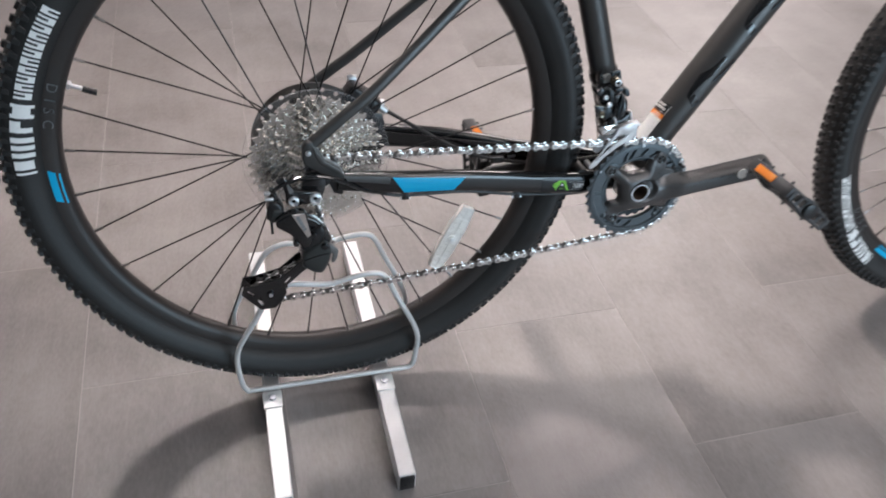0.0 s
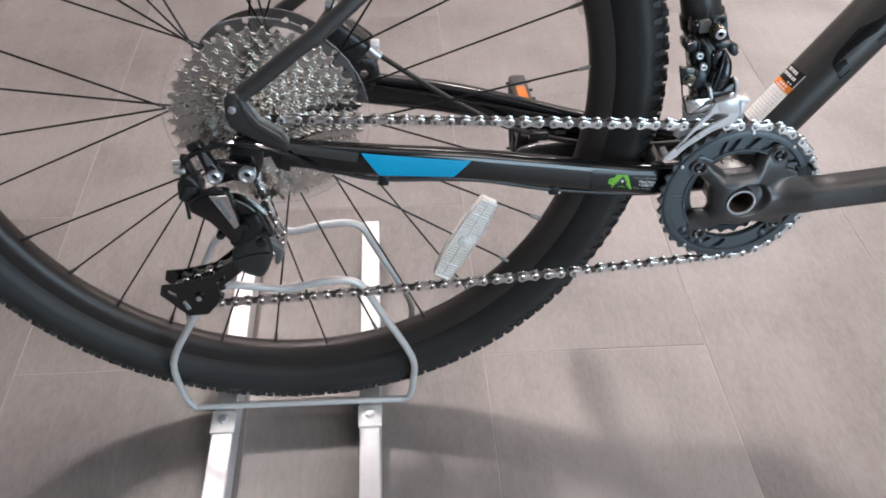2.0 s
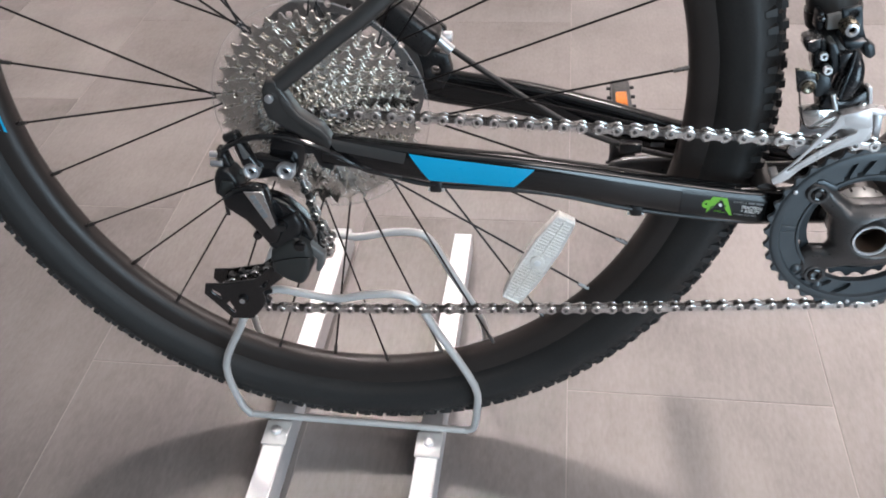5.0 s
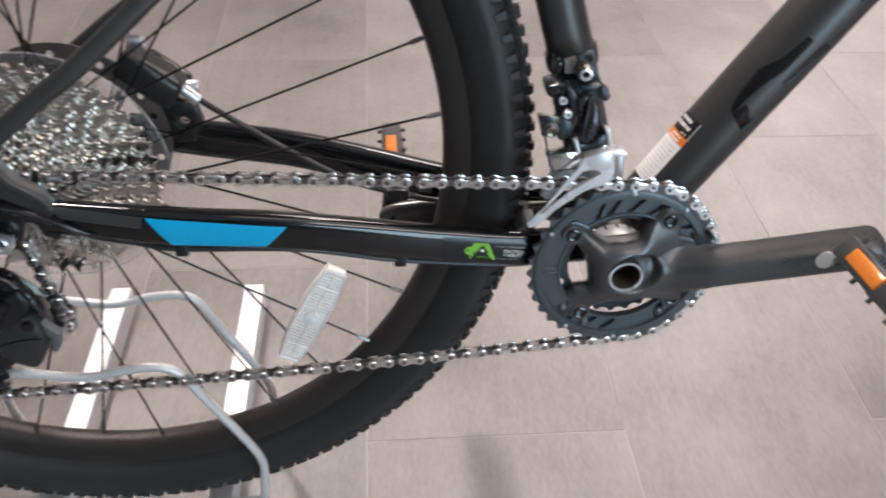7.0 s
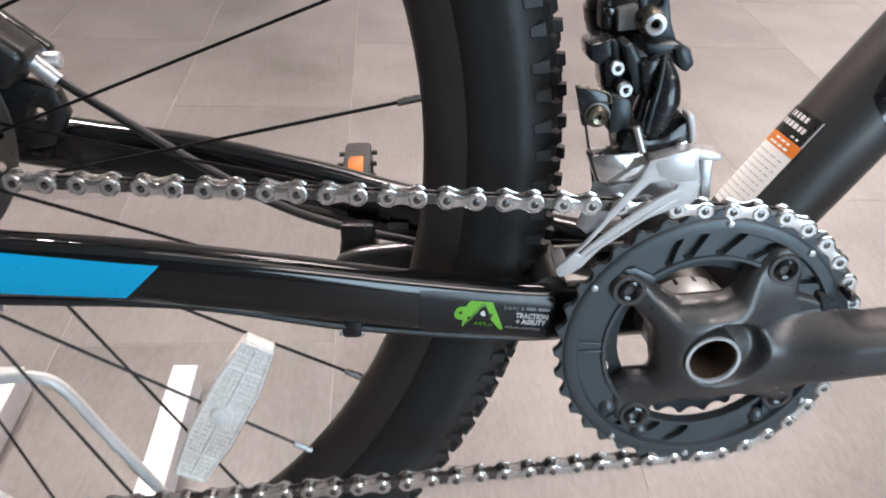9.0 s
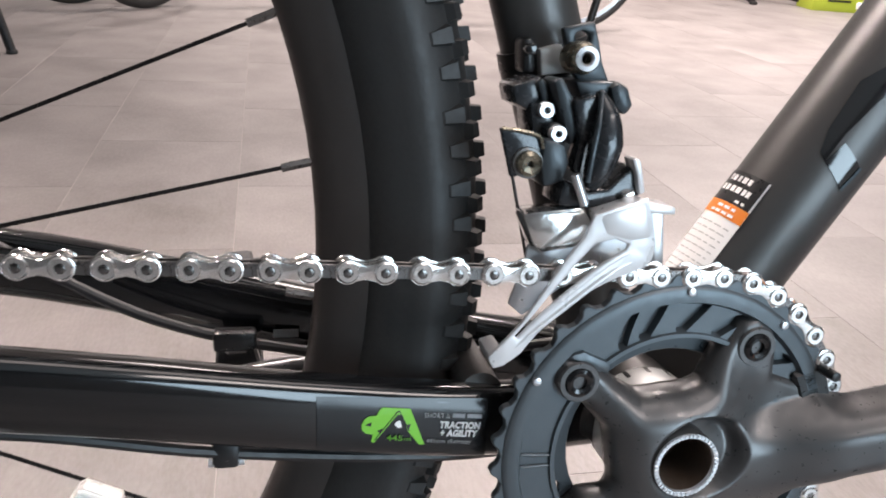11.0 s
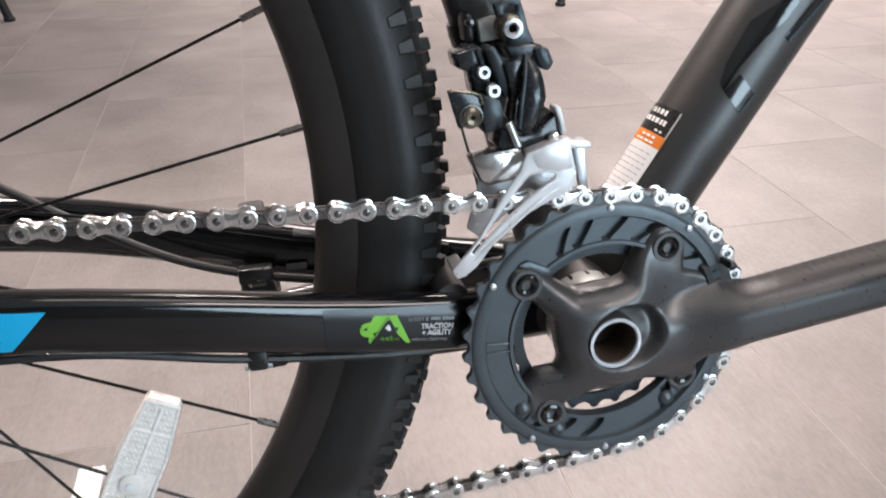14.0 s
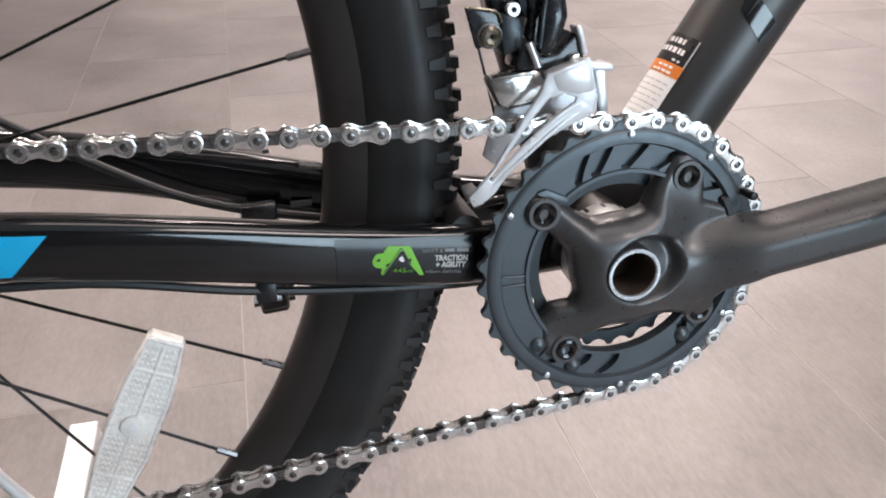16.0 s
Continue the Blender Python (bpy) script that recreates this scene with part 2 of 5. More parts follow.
def smooth_line(points, steps):
    """Catmull-Rom line through points, as Vectors."""
    p = [Vector(q) for q in points]
    p = [p[0] * 2 - p[1]] + p + [p[-1] * 2 - p[-2]]
    out = []
    for i in range(1, len(p) - 2):
        for k in range(steps):
            t = k / steps
            out.append(0.5 * (2 * p[i] + (p[i + 1] - p[i - 1]) * t + (2 * p[i - 1] - 5 * p[i] + 4 * p[i + 1] - p[i + 2]) * t * t + (3 * p[i] - p[i - 1] - 3 * p[i + 1] + p[i + 2]) * t ** 3))
    return out + [p[-2]]


def sweep(points, radii, seg=16, steps=6, bm=None, power=2.0, up=(0, 1, 0), straight=False):
    """A tube through points; radii: a number, or (across, along up) at each point; power over 2 squares the section."""
    line = [Vector(q) for q in points] if straight else smooth_line(points, steps)
    count = len(points)
    tmp = bmesh.new()
    rings = []
    for i, c in enumerate(line):
        d = (line[min(i + 1, len(line) - 1)] - line[max(i - 1, 0)]).normalized()
        side = Vector(up) - d * d.dot(Vector(up))
        side.normalize()
        other = d.cross(side)
        f = i / (len(line) - 1) * (count - 1)
        k = min(int(f), count - 2)

        def rad(j):
            q = radii[j] if isinstance(radii, (list, tuple)) else radii
            return Vector(q) if isinstance(q, (list, tuple)) else Vector((q, q))
        rr = rad(k).lerp(rad(k + 1), f - k)
        ring = []
        for s in range(seg):
            a = 2 * math.pi * s / seg
            ca, sa = math.cos(a), math.sin(a)
            ca, sa = math.copysign(abs(ca) ** (2 / power), ca), math.copysign(abs(sa) ** (2 / power), sa)
            ring.append(tmp.verts.new(c + other * ca * rr[0] + side * sa * rr[1]))
        rings.append(ring)
    for a, b in zip(rings, rings[1:]):
        for s in range(seg):
            tmp.faces.new((a[s], a[(s + 1) % seg], b[(s + 1) % seg], b[s]))
    tmp.faces.new(rings[0][::-1])
    tmp.faces.new(rings[-1])
    return into(bm, tmp)


def lathe(profile, seg=96, bm=None, closed=True):
    """Turns a profile of (radius, y) round the y axis."""
    tmp = bmesh.new()
    rings = [[tmp.verts.new((r * math.cos(2 * math.pi * s / seg), y, r * math.sin(2 * math.pi * s / seg))) for r, y in profile] for s in range(seg)]
    n = len(profile)
    for s in range(seg):
        a, b = rings[s], rings[(s + 1) % seg]
        for i in range(n if closed else n - 1):
            j = (i + 1) % n
            tmp.faces.new((a[i], b[i], b[j], a[j]))
    return into(bm, tmp)


def plate(outline, y0, y1, bevel=0.0, holes=(), bm=None, at=(0, 0), seg=1):
    """A flat plate in the x-z plane between y0 and y1, with round holes (x, z, r) or holes given as outlines."""
    tmp = bmesh.new()

    def loop(pts):
        vs = [tmp.verts.new((x + at[0], y0, z + at[1])) for x, z in pts]
        return [tmp.edges.new((vs[i], vs[(i + 1) % len(vs)])) for i in range(len(vs))]
    edges = loop(outline)
    for h in holes:
        if len(h) == 3 and not isinstance(h[0], (tuple, list)):
            pts = [(h[0] + h[2] * math.cos(a * math.pi / 6), h[1] + h[2] * math.sin(a * math.pi / 6)) for a in range(12)]
        else:
            pts = h
        edges += loop(pts)
    bmesh.ops.triangle_fill(tmp, use_beauty=True, edges=edges)
    got = bmesh.ops.extrude_face_region(tmp, geom=tmp.faces[:])
    bmesh.ops.translate(tmp, vec=(0, y1 - y0, 0), verts=[v for v in got["geom"] if isinstance(v, bmesh.types.BMVert)])
    bmesh.ops.recalc_face_normals(tmp, faces=tmp.faces)
    if bevel:
        sharp = [e for e in tmp.edges if len(e.link_faces) == 2 and e.calc_face_angle(0) > 1.0]
        bmesh.ops.bevel(tmp, geom=sharp, offset=bevel, segments=seg, affect="EDGES", profile=0.5)
    return into(bm, tmp)


def arc(cx, cz, r, a0, a1, n):
    return [(cx + r * math.cos(radians(a0 + (a1 - a0) * i / n)), cz + r * math.sin(radians(a0 + (a1 - a0) * i / n))) for i in range(n + 1)]


def gear(teeth, pitch_r, tooth=0.0035, skew=0.0):
    pts = []
    for i in range(teeth):
        a = 2 * math.pi * i / teeth
        s = 2 * math.pi / teeth
        for f, dr in ((-0.5, -0.0030), (-0.25, -0.0018), (-0.12, tooth - 0.0006), (0, tooth), (0.12, tooth - 0.0006), (0.25, -0.0018)):
            pts.append(((pitch_r + dr) * math.cos(a + f * s + skew), (pitch_r + dr) * math.sin(a + f * s + skew)))
    return pts


def text_mesh(words, size, depth=0.0002, spacing=1.0, bold=0.0):
    """Flat letters in the x-y plane, as a mesh."""
    cu = bpy.data.curves.new("letters", "FONT")
    cu.body, cu.size, cu.extrude, cu.space_character = words, size, depth, spacing
    cu.align_x, cu.align_y = "LEFT", "BOTTOM_BASELINE"
    cu.resolution_u = 3
    cu.offset = bold
    ob = bpy.data.objects.new("letters", cu)
    me = bpy.data.meshes.new_from_object(ob)
    bpy.data.objects.remove(ob)
    bpy.data.curves.remove(cu)
    return me


# ---- room ----
def slab(name, lo, hi, material, label, category):
    bm = box([h - l for l, h in zip(lo, hi)], [(h + l) / 2 for l, h in zip(lo, hi)])
    return tagged(part(name, bm, material, smooth=False), label, category, kind="structure")


X0, X1, Y0, Y1, HIGH = -4.5, 7.5, -4.2, 8.5, 3.0
slab("wall_north", (X0 - 0.2, Y1, 0), (X1 + 0.2, Y1 + 0.2, HIGH), WALL, "plain pale grey painted shop wall", "wall")
# unseen wall behind the camera, kept dark to dim reflections on the bike
slab("wall_south", (X0 - 0.2, Y0 - 0.2, 0), (X1 + 0.2, Y0, HIGH), DARKWALL, "plain unseen shop wall, darkened to dim reflections", "wall")
slab("wall_west", (X0 - 0.2, Y0, 0), (X0, Y1, HIGH), WALL, "plain pale grey painted shop wall", "wall")
slab("wall_east", (X1, Y0, 0), (X1 + 0.2, Y1, HIGH), WALL, "plain pale grey painted shop wall", "wall")
slab("ceiling", (X0 - 0.2, Y0 - 0.2, HIGH), (X1 + 0.2, Y1 + 0.2, HIGH + 0.2), CEIL, "plain dark grey shop ceiling", "ceiling")
floor = slab("floor", (X0 - 0.2, Y0 - 0.2, -0.2), (X1 + 0.2, Y1 + 0.2, -0.0005), GROUT, "grey slate-look tiled shop floor with narrow joints", "floor")

# ---- mountain bike: its own frame has the rear axle as origin, x ahead, y to its left ----
LEANS = 8.5
bike = new("mountain_bike")
tagged(bike, "black mountain bike with blue decals in a rack", "bicycle")
bike.matrix_basis = Matrix.Translation((0.0081, -0.0295, 0.4036)) @ Matrix.Rotation(radians(-LEANS), 4, "X")

BBX, BBZ = 0.4395, -0.0698
PITCH = 0.0131
RIN, ROUT, TYRE_R, TYRE_W = 0.3015, 0.3185, 0.373, 0.0295


def tyre_profile():
    pts = []
    mid = (ROUT + TYRE_R) / 2 - 0.001
    for i in range(25):
        a = radians(-152 + 304 * i / 24)
        pts.append((mid + (TYRE_R - 0.003 - mid) * math.cos(a) * (1.0 if math.cos(a) > 0 else 1.05), TYRE_W * math.sin(a) * (1 if abs(math.degrees(a)) < 95 else 0.93)))
    return pts


def rim_profile():
    return [(RIN, -0.004), (RIN, 0.004), (RIN + 0.003, 0.0095), (RIN + 0.010, 0.0135), (ROUT + 0.004, 0.0150), (ROUT + 0.006, 0.0135), (ROUT - 0.004, 0.012), (ROUT - 0.008, 0.0), (ROUT - 0.004, -0.012), (ROUT + 0.006, -0.0135), (ROUT + 0.004, -0.0150), (RIN + 0.010, -0.0135), (RIN + 0.003, -0.0095)]


def tread_mesh(count=150):
    """Knobs in six rows round the tyre; the shoulder knobs run out flat towards the sidewall."""
    rng = random.Random(3)
    verts, faces = [], []
    mid = (ROUT + TYRE_R) / 2 - 0.001
    rows = ((60, 0.0100, 0.0078, 0.0032, 0), (-60, 0.0100, 0.0078, 0.0032, 0), (38, 0.0066, 0.0070, 0.0036, 0.5), (-38, 0.0066, 0.0070, 0.0036, 0.5),
            (13, 0.0066, 0.0066, 0.0040, 0.25), (-13, 0.0066, 0.0066, 0.0040, 0.75))
    for k in range(count):
        for deg, across, along, high, shift in rows:
            t = radians(deg)
            r, y = mid + (TYRE_R - 0.003 - mid) * math.cos(t), TYRE_W * math.sin(t)
            ang = 2 * math.pi / count * (k + shift) + rng.uniform(-0.003, 0.003)
            m = Matrix.Rotation(-ang, 4, "Y") @ Matrix.Translation((r, y, 0)) @ Matrix.Rotation(t, 4, "Z")
            long = (0.7 if k % 2 else 1.0) if abs(deg) > 50 else 1.0
            side = math.copysign(1, deg)
            base = len(verts)
            for x in (-0.4, 1.0):
                w = 0.55 if x < 0 else 0.40
                for yy, zz in ((-w, -w), (w, -w), (w, w), (-w, w)):
                    outer = abs(deg) > 50 and yy * side > 0
                    h = 0.15 if outer and x > 0 else x
                    verts.append(m @ Vector((h * high, yy * across * (long if outer else 1.0), zz * along * (0.7 if outer else 1.0))))
            faces += [[base + i for i in f] for f in ((4, 5, 6, 7), (0, 1, 5, 4), (1, 2, 6, 5), (2, 3, 7, 6), (3, 0, 4, 7))]
    me = bpy.data.meshes.new("tread")
    me.from_pydata(verts, [], faces)
    me.materials.append(KNOB)
    return me


TREAD = tread_mesh()
NIPPLE = mesh_of("nipple", cyl(0.0020, 0.014, axis="x", seg=6), LINKIN)
SPOKE_M = mesh_of("spoke", cyl(0.00095, 1.0, axis="x", seg=6), SPOKE)


def wheel(parent, name, phase, flange_r=0.026, flanges=(-0.021, 0.030), label="", drift=0.0):
    """Rim with tyre, 32 spokes laced three-cross, nipples and hub."""
    rim = part(name, lathe(rim_profile(), 120), RIM, parent, label)
    part("tyre", lathe(tyre_profile(), 144, closed=False), RUBBER, rim)
    tagged(share("tread", TREAD, rim, Matrix(), "square rubber knobs"), kind="stuff")
    for k in range(32):
        a = radians(phase + 11.25 * k)
        a -= radians(drift) * abs(math.sin((a - radians(15)) / 2))
        side = k % 2
        turn = radians(66 if (k // 2) % 2 else -66)
        tip = Vector((RIN * math.cos(a), (-0.003, 0.003)[side], RIN * math.sin(a)))
        foot = Vector((flange_r * math.cos(a + turn), flanges[side], flange_r * math.sin(a + turn)))
        d = (foot - tip).normalized()
        q = d.to_track_quat("X", "Z").to_matrix().to_4x4()
        share("nipple", NIPPLE, rim, Matrix.Translation(tip + d * 0.005) @ q)
        share("spoke", SPOKE_M, rim, Matrix.Translation((tip + foot) / 2) @ q @ Matrix.Diagonal(((foot - tip).length, 1, 1, 1)))
    hub = [(0.010, -0.060), (0.012, flanges[0] - 0.006), (0.012, flanges[0] - 0.002), (flange_r + 0.003, flanges[0] - 0.0015), (flange_r + 0.003, flanges[0] + 0.0015), (0.014, flanges[0] + 0.005),
           (0.014, flanges[1] - 0.005), (flange_r + 0.003, flanges[1] - 0.0015), (flange_r + 0.003, flanges[1] + 0.0015), (0.012, flanges[1] + 0.002), (0.010, 0.060)]
    part("hub", lathe(hub, 32, closed=False), BLACKPL, rim)
    return rim


rear_wheel = wheel(bike, "rear_wheel", 7.1, label="rear wheel with black rim and knobbly tyre", drift=1.5)
front_wheel = wheel(bike, "front_wheel", 3.0, flanges=(-0.03, 0.022), label="front wheel with black rim and knobbly tyre")
front_wheel.matrix_basis = Matrix.Translation((1.165, 0.0, -0.030))

# ---- frame ----
SEAT_TOP = Vector((0.300, 0, 0.390))
DOWN_A, DOWN_R = radians(56.0), 0.0248
DOWN = [(0.4540 + k * math.cos(DOWN_A), 0, -0.0764 + k * math.sin(DOWN_A)) for k in (0.0, 0.10, 0.20, 0.40, 0.66)]
part("seat_tube", sweep([(BBX, 0, BBZ), (0.3975, 0, 0.079), tuple(SEAT_TOP)], [0.0180, 0.0176, 0.0172], 32, 4), FRAME, bike)
part("down_tube", sweep(DOWN, [(DOWN_R, DOWN_R)] * 4 + [(0.027, 0.024)], 40, 8), FRAME, bike)
part("top_tube", sweep([(0.312, 0, 0.350), (0.580, 0, 0.450), (0.815, 0, 0.525)], [0.018, 0.020, 0.022], 24, 4), FRAME, bike)
part("head_tube", rod((0.850, 0, 0.440), (0.812, 0, 0.555), 0.024, 28), FRAME, bike)
part("fork_crown", sweep([(0.860, -0.062, 0.400), (0.858, -0.03, 0.425), (0.856, 0, 0.435), (0.858, 0.03, 0.425), (0.860, 0.062, 0.400)], 0.017, 20, 4, up=(1, 0, 0)), BLACKPL, bike)
for side in (-1, 1):
    part("fork_leg", sweep([(0.860, side * 0.065, 0.410), (1.040, side * 0.065, 0.10), (1.155, side * 0.062, -0.035)], [0.016, 0.020, 0.012], 20, 4), BLACKPL, bike)
part("bottom_bracket_shell", cyl(0.0235, 0.078, (BBX, 0, BBZ), seg=32, bevel=0.002), FRAME, bike)

CS = [(0.018, 0.0760, -0.0050, 0.0125, 0.0075), (0.100, 0.0740, -0.0163, 0.0145, 0.0086), (0.170, 0.0690, -0.0242, 0.0142, 0.0088), (0.235, 0.0615, -0.0362, 0.0145, 0.0088),
      (0.300, 0.0525, -0.0503, 0.0150, 0.0085), (0.365, 0.0445, -0.0612, 0.0155, 0.0085), (0.425, 0.0300, -0.0670, 0.0150, 0.0120)]
for side in (-1, 1):
    low = 0.002 if side > 0 else 0.0
    part("chainstay", sweep([(x, side * y, z - low) for x, y, z, h, w in CS], [(h + low, w) for x, y, z, h, w in CS], 32, 6, power=3.0), STAY, bike, "glossy black chainstay")
    part("seatstay", sweep([(-0.012, side * 0.0770, 0.0475), (0.0335, side * 0.0735, 0.0818), (0.0795, side * 0.0670, 0.1165), (0.220, side * 0.036, 0.238), (0.310, side * 0.016, 0.330)],
                           [(0.0070, 0.0065), (0.0068, 0.0064), (0.0068, 0.0062), (0.0070, 0.006), (0.0075, 0.006)], 20, 5, power=2.6), FRAME, bike)
part("stay_bridge", rod((0.365, -0.045, -0.050), (0.365, 0.045, -0.050), 0.009, 16), FRAME, bike)

# dropouts with their bolts
DROP = [(-0.0229, 0.0465), (-0.0189, 0.0535), (-0.0105, 0.0545), (-0.0046, 0.0435), (0.0032, 0.0285), (0.0130, 0.0218), (0.0205, 0.0165), (0.0275, 0.0040), (0.0265, -0.0030), (0.0180, -0.0040), (0.0120, 0.0020), (-0.0031, 0.0105), (-0.0150, 0.0180), (-0.0215, 0.0225), (-0.0238, 0.0320)]
FACET = [(-0.0106, 0.0500), (-0.0056, 0.0400), (0.0040, 0.0262), (0.0125, 0.0200), (0.0195, 0.0150), (0.0265, 0.0060), (0.0200, 0.0062), (0.0085, 0.0150), (-0.0043, 0.0250), (-0.0100, 0.0390)]
drop_r = part("dropout", plate(DROP, -0.0835, -0.0710, 0.0028, seg=3), FRAME, bike)
part("milled_face", plate(FACET, -0.0850, -0.0820, 0.0012, seg=2), FRAME, drop_r)
part("pivot_bolt", cyl(0.0034, 0.004, (-0.0165, -0.0860, 0.0405), seg=12, bevel=0.0008), SILVER, drop_r)
part("dropout", plate(DROP, 0.0710, 0.0850, 0.0028, seg=3), FRAME, bike)
part("axle_end", cyl(0.0105, 0.016, (0, -0.070, 0), seg=20, bevel=0.001), BLACKPL, drop_r)
part("mech_hanger", plate([(-0.0206, 0.0120), (-0.0016, 0.0080), (0.0040, -0.0040), (0.0006, -0.0180), (-0.0062, -0.0315), (-0.0200, -0.0310), (-0.0290, -0.0137)], -0.0790, -0.0715, 0.0020, seg=2), BLACKGL, drop_r)
part("hanger_web", plate([(-0.0149, 0.0106), (0.0134, 0.0077), (0.0268, -0.0130), (0.0233, -0.0249), (0.0124, -0.0207), (0.0055, -0.0024)], -0.0780, -0.0700, 0.0015, seg=2), BLACKPL, drop_r)


def stay_y(x, z, proud=0.0004):
    """How far out the right chainstay's outer face lies at x, z."""
    xs = [c[0] for c in CS]
    i = max(0, min(len(xs) - 2, sum(1 for q in xs if q <= x) - 1))
    f = (x - xs[i]) / (xs[i + 1] - xs[i])
    y, zc, h, w = [CS[i][k] + (CS[i + 1][k] - CS[i][k]) * f for k in (1, 2, 3, 4)]
    r = min(0.999, abs(z - zc) / h)
    return -(y + w * (1 - r ** 3) ** (1 / 3)) - proud


def on_stay(name, corners, material, n=24, m=6, proud=0.0006, parent=None):
    """A decal between four corners (top left, top right, bottom right, bottom left) laid on the chainstay's outer face."""
    bm = bmesh.new()
    a, b, c, d = [Vector(q) for q in corners]
    grid = []
    for i in range(n + 1):
        top, low = a.lerp(b, i / n), d.lerp(c, i / n)
        grid.append([bm.verts.new((q.x, stay_y(q.x, q.y, proud), q.y)) for q in (top.lerp(low, j / m) for j in range(m + 1))])
    for i in range(n):
        for j in range(m):
            bm.faces.new((grid[i][j], grid[i + 1][j], grid[i + 1][j + 1], grid[i][j + 1]))
    return part(name, bm, material, parent or bike)


def shape_on_stay(name, outline, material, proud, holes=()):
    bm = plate(outline, 0, 0.0001, holes=holes)
    bmesh.ops.triangulate(bm, faces=bm.faces[:])
    for v in bm.verts:
        v.co.y += stay_y(v.co.x, v.co.z, proud)
    return part(name, bm, material, bike, smooth=False)


def words_on_stay(words, x, z, width, high, material, slope=-0.16, lean=0.0, proud=0.0014, bold=0.0):
    """Letters of a given overall width and height laid on the chainstay."""
    me = text_mesh(words, 0.0035, 0.00005, 1.06, bold)
    wide, tall = max(v.co.x for v in me.vertices), max(v.co.y for v in me.vertices)
    for v in me.vertices:
        u, w = v.co.x / wide * width, v.co.y / tall * high
        px, pz = x + u + lean * w, z + w + slope * u
        v.co = (px, stay_y(px, pz, proud), pz)
    me.materials.append(material)
    return share("lettering", me, bike, Matrix())


# paler patch stands in for the light caught by the stay's upper chamfer
on_stay("lit_facet", [(0.0230, 0.0062), (0.0850, -0.0042), (0.0822, -0.0130), (0.0300, -0.0030)], FRAME)
on_stay("blue_decal", [(0.0865, -0.0045), (0.1835, -0.0182), (0.1675, -0.0338), (0.1020, -0.0283)], BLUE)
on_stay("stay_protector", [(0.2985, -0.0400), (0.366, -0.0490), (0.366, -0.0745), (0.2985, -0.0655)], PROTECT, n=40, m=10, proud=0.0007)
LOGO = [(0.3152, -0.0530), (0.3162, -0.0508), (0.3178, -0.0497), (0.3208, -0.0498), (0.3219, -0.0478), (0.3231, -0.0468), (0.3341, -0.0487), (0.3401, -0.0647), (0.3378, -0.0643), (0.3332, -0.0578), (0.3310, -0.0509), (0.3291, -0.0503),
        (0.3200, -0.0611), (0.3189, -0.0605), (0.3196, -0.0575), (0.3168, -0.0566), (0.3154, -0.0552)]
shape_on_stay("green_logo", LOGO, GREEN, 0.0011)
# thin black route drawn in the green mark, with its three arrowheads
shape_on_stay("mark_line", [(0.3199, -0.0600), (0.3288, -0.0490), (0.3299, -0.0488), (0.3339, -0.0576), (0.3335, -0.0577), (0.3297, -0.0493), (0.3290, -0.0494), (0.3203, -0.0601)], BLACKGL, 0.0013)
for tip, a, b in (((0.3166, -0.0530), (0.3189, -0.0520), (0.3188, -0.0539)), ((0.3233, -0.0552), (0.3212, -0.0560), (0.3226, -0.0574)), ((0.3335, -0.0570), (0.3343, -0.0547), (0.3327, -0.0550))):
    shape_on_stay("arrow_head", [tip, a, b], BLACKGL, 0.0014)
shape_on_stay("small_white_mark", [(0.3285, -0.0533), (0.3300, -0.0528), (0.3308, -0.0557), (0.3294, -0.0560), (0.3278, -0.0543)], WHITE, 0.0012)
words_on_stay("TRACTION", 0.3458, -0.0579, 0.0167, 0.0028, WHITE, lean=0.15, bold=0.00020)
words_on_stay("+ AGILITY", 0.3460, -0.0614, 0.0156, 0.0028, WHITE, lean=0.15, bold=0.00020)
words_on_stay("445mm chainstay", 0.3407, -0.0638, 0.0184, 0.0019, PALEPR)
words_on_stay("445", 0.3248, -0.0605, 0.0064, 0.0023, GREEN, bold=0.00006)
words_on_stay("mm", 0.3315, -0.0616, 0.0030, 0.0013, GREEN)
words_on_stay("SHORT &", 0.3396, -0.0527, 0.0104, 0.0019, PALEPR)
for x0, x1 in ((0.3511, 0.3562), (0.3572, 0.3633)):
    shape_on_stay("fine_print", [(x0, -0.0526 - 0.16 * (x0 - 0.3511)), (x1, -0.0526 - 0.16 * (x1 - 0.3511)), (x1, -0.0543 - 0.16 * (x1 - 0.3511)), (x0, -0.0543 - 0.16 * (x0 - 0.3511))], GREYPR, 0.0013)

# cable guides and cable under the right chainstay
for x, z in ((0.105, -0.036), (0.2655, -0.0622)):
    guide = part("cable_guide", box((0.010, 0.008, 0.011), (x, -(0.071 if x < 0.2 else 0.053), z - 0.002), 0.002, seg=2), BLACKPL, bike)
    part("guide_screw", cyl(0.0020, 0.013, (x, -(0.071 if x < 0.2 else 0.053), z - 0.006), axis="x", seg=10), SILVER, guide)
part("gear_cable", sweep([(0.075, -0.0735, -0.031), (0.105, -0.0725, -0.0372), (0.190, -0.064, -0.0455), (0.2655, -0.0545, -0.0640), (0.360, -0.042, -0.0790), (0.43, -0.01, -0.090)], 0.0022, 8, 6), HOSE, bike)
part("cable_housing", sweep([(0.078, -0.0745, -0.030), (0.050, -0.083, -0.018), (0.020, -0.090, 0.002), (-0.010, -0.093, 0.0125), (-0.038, -0.093, 0.010), (-0.058, -0.091, 0.000), (-0.066, -0.088, -0.012)], 0.0025, 10, 6), BLACKGL, bike)
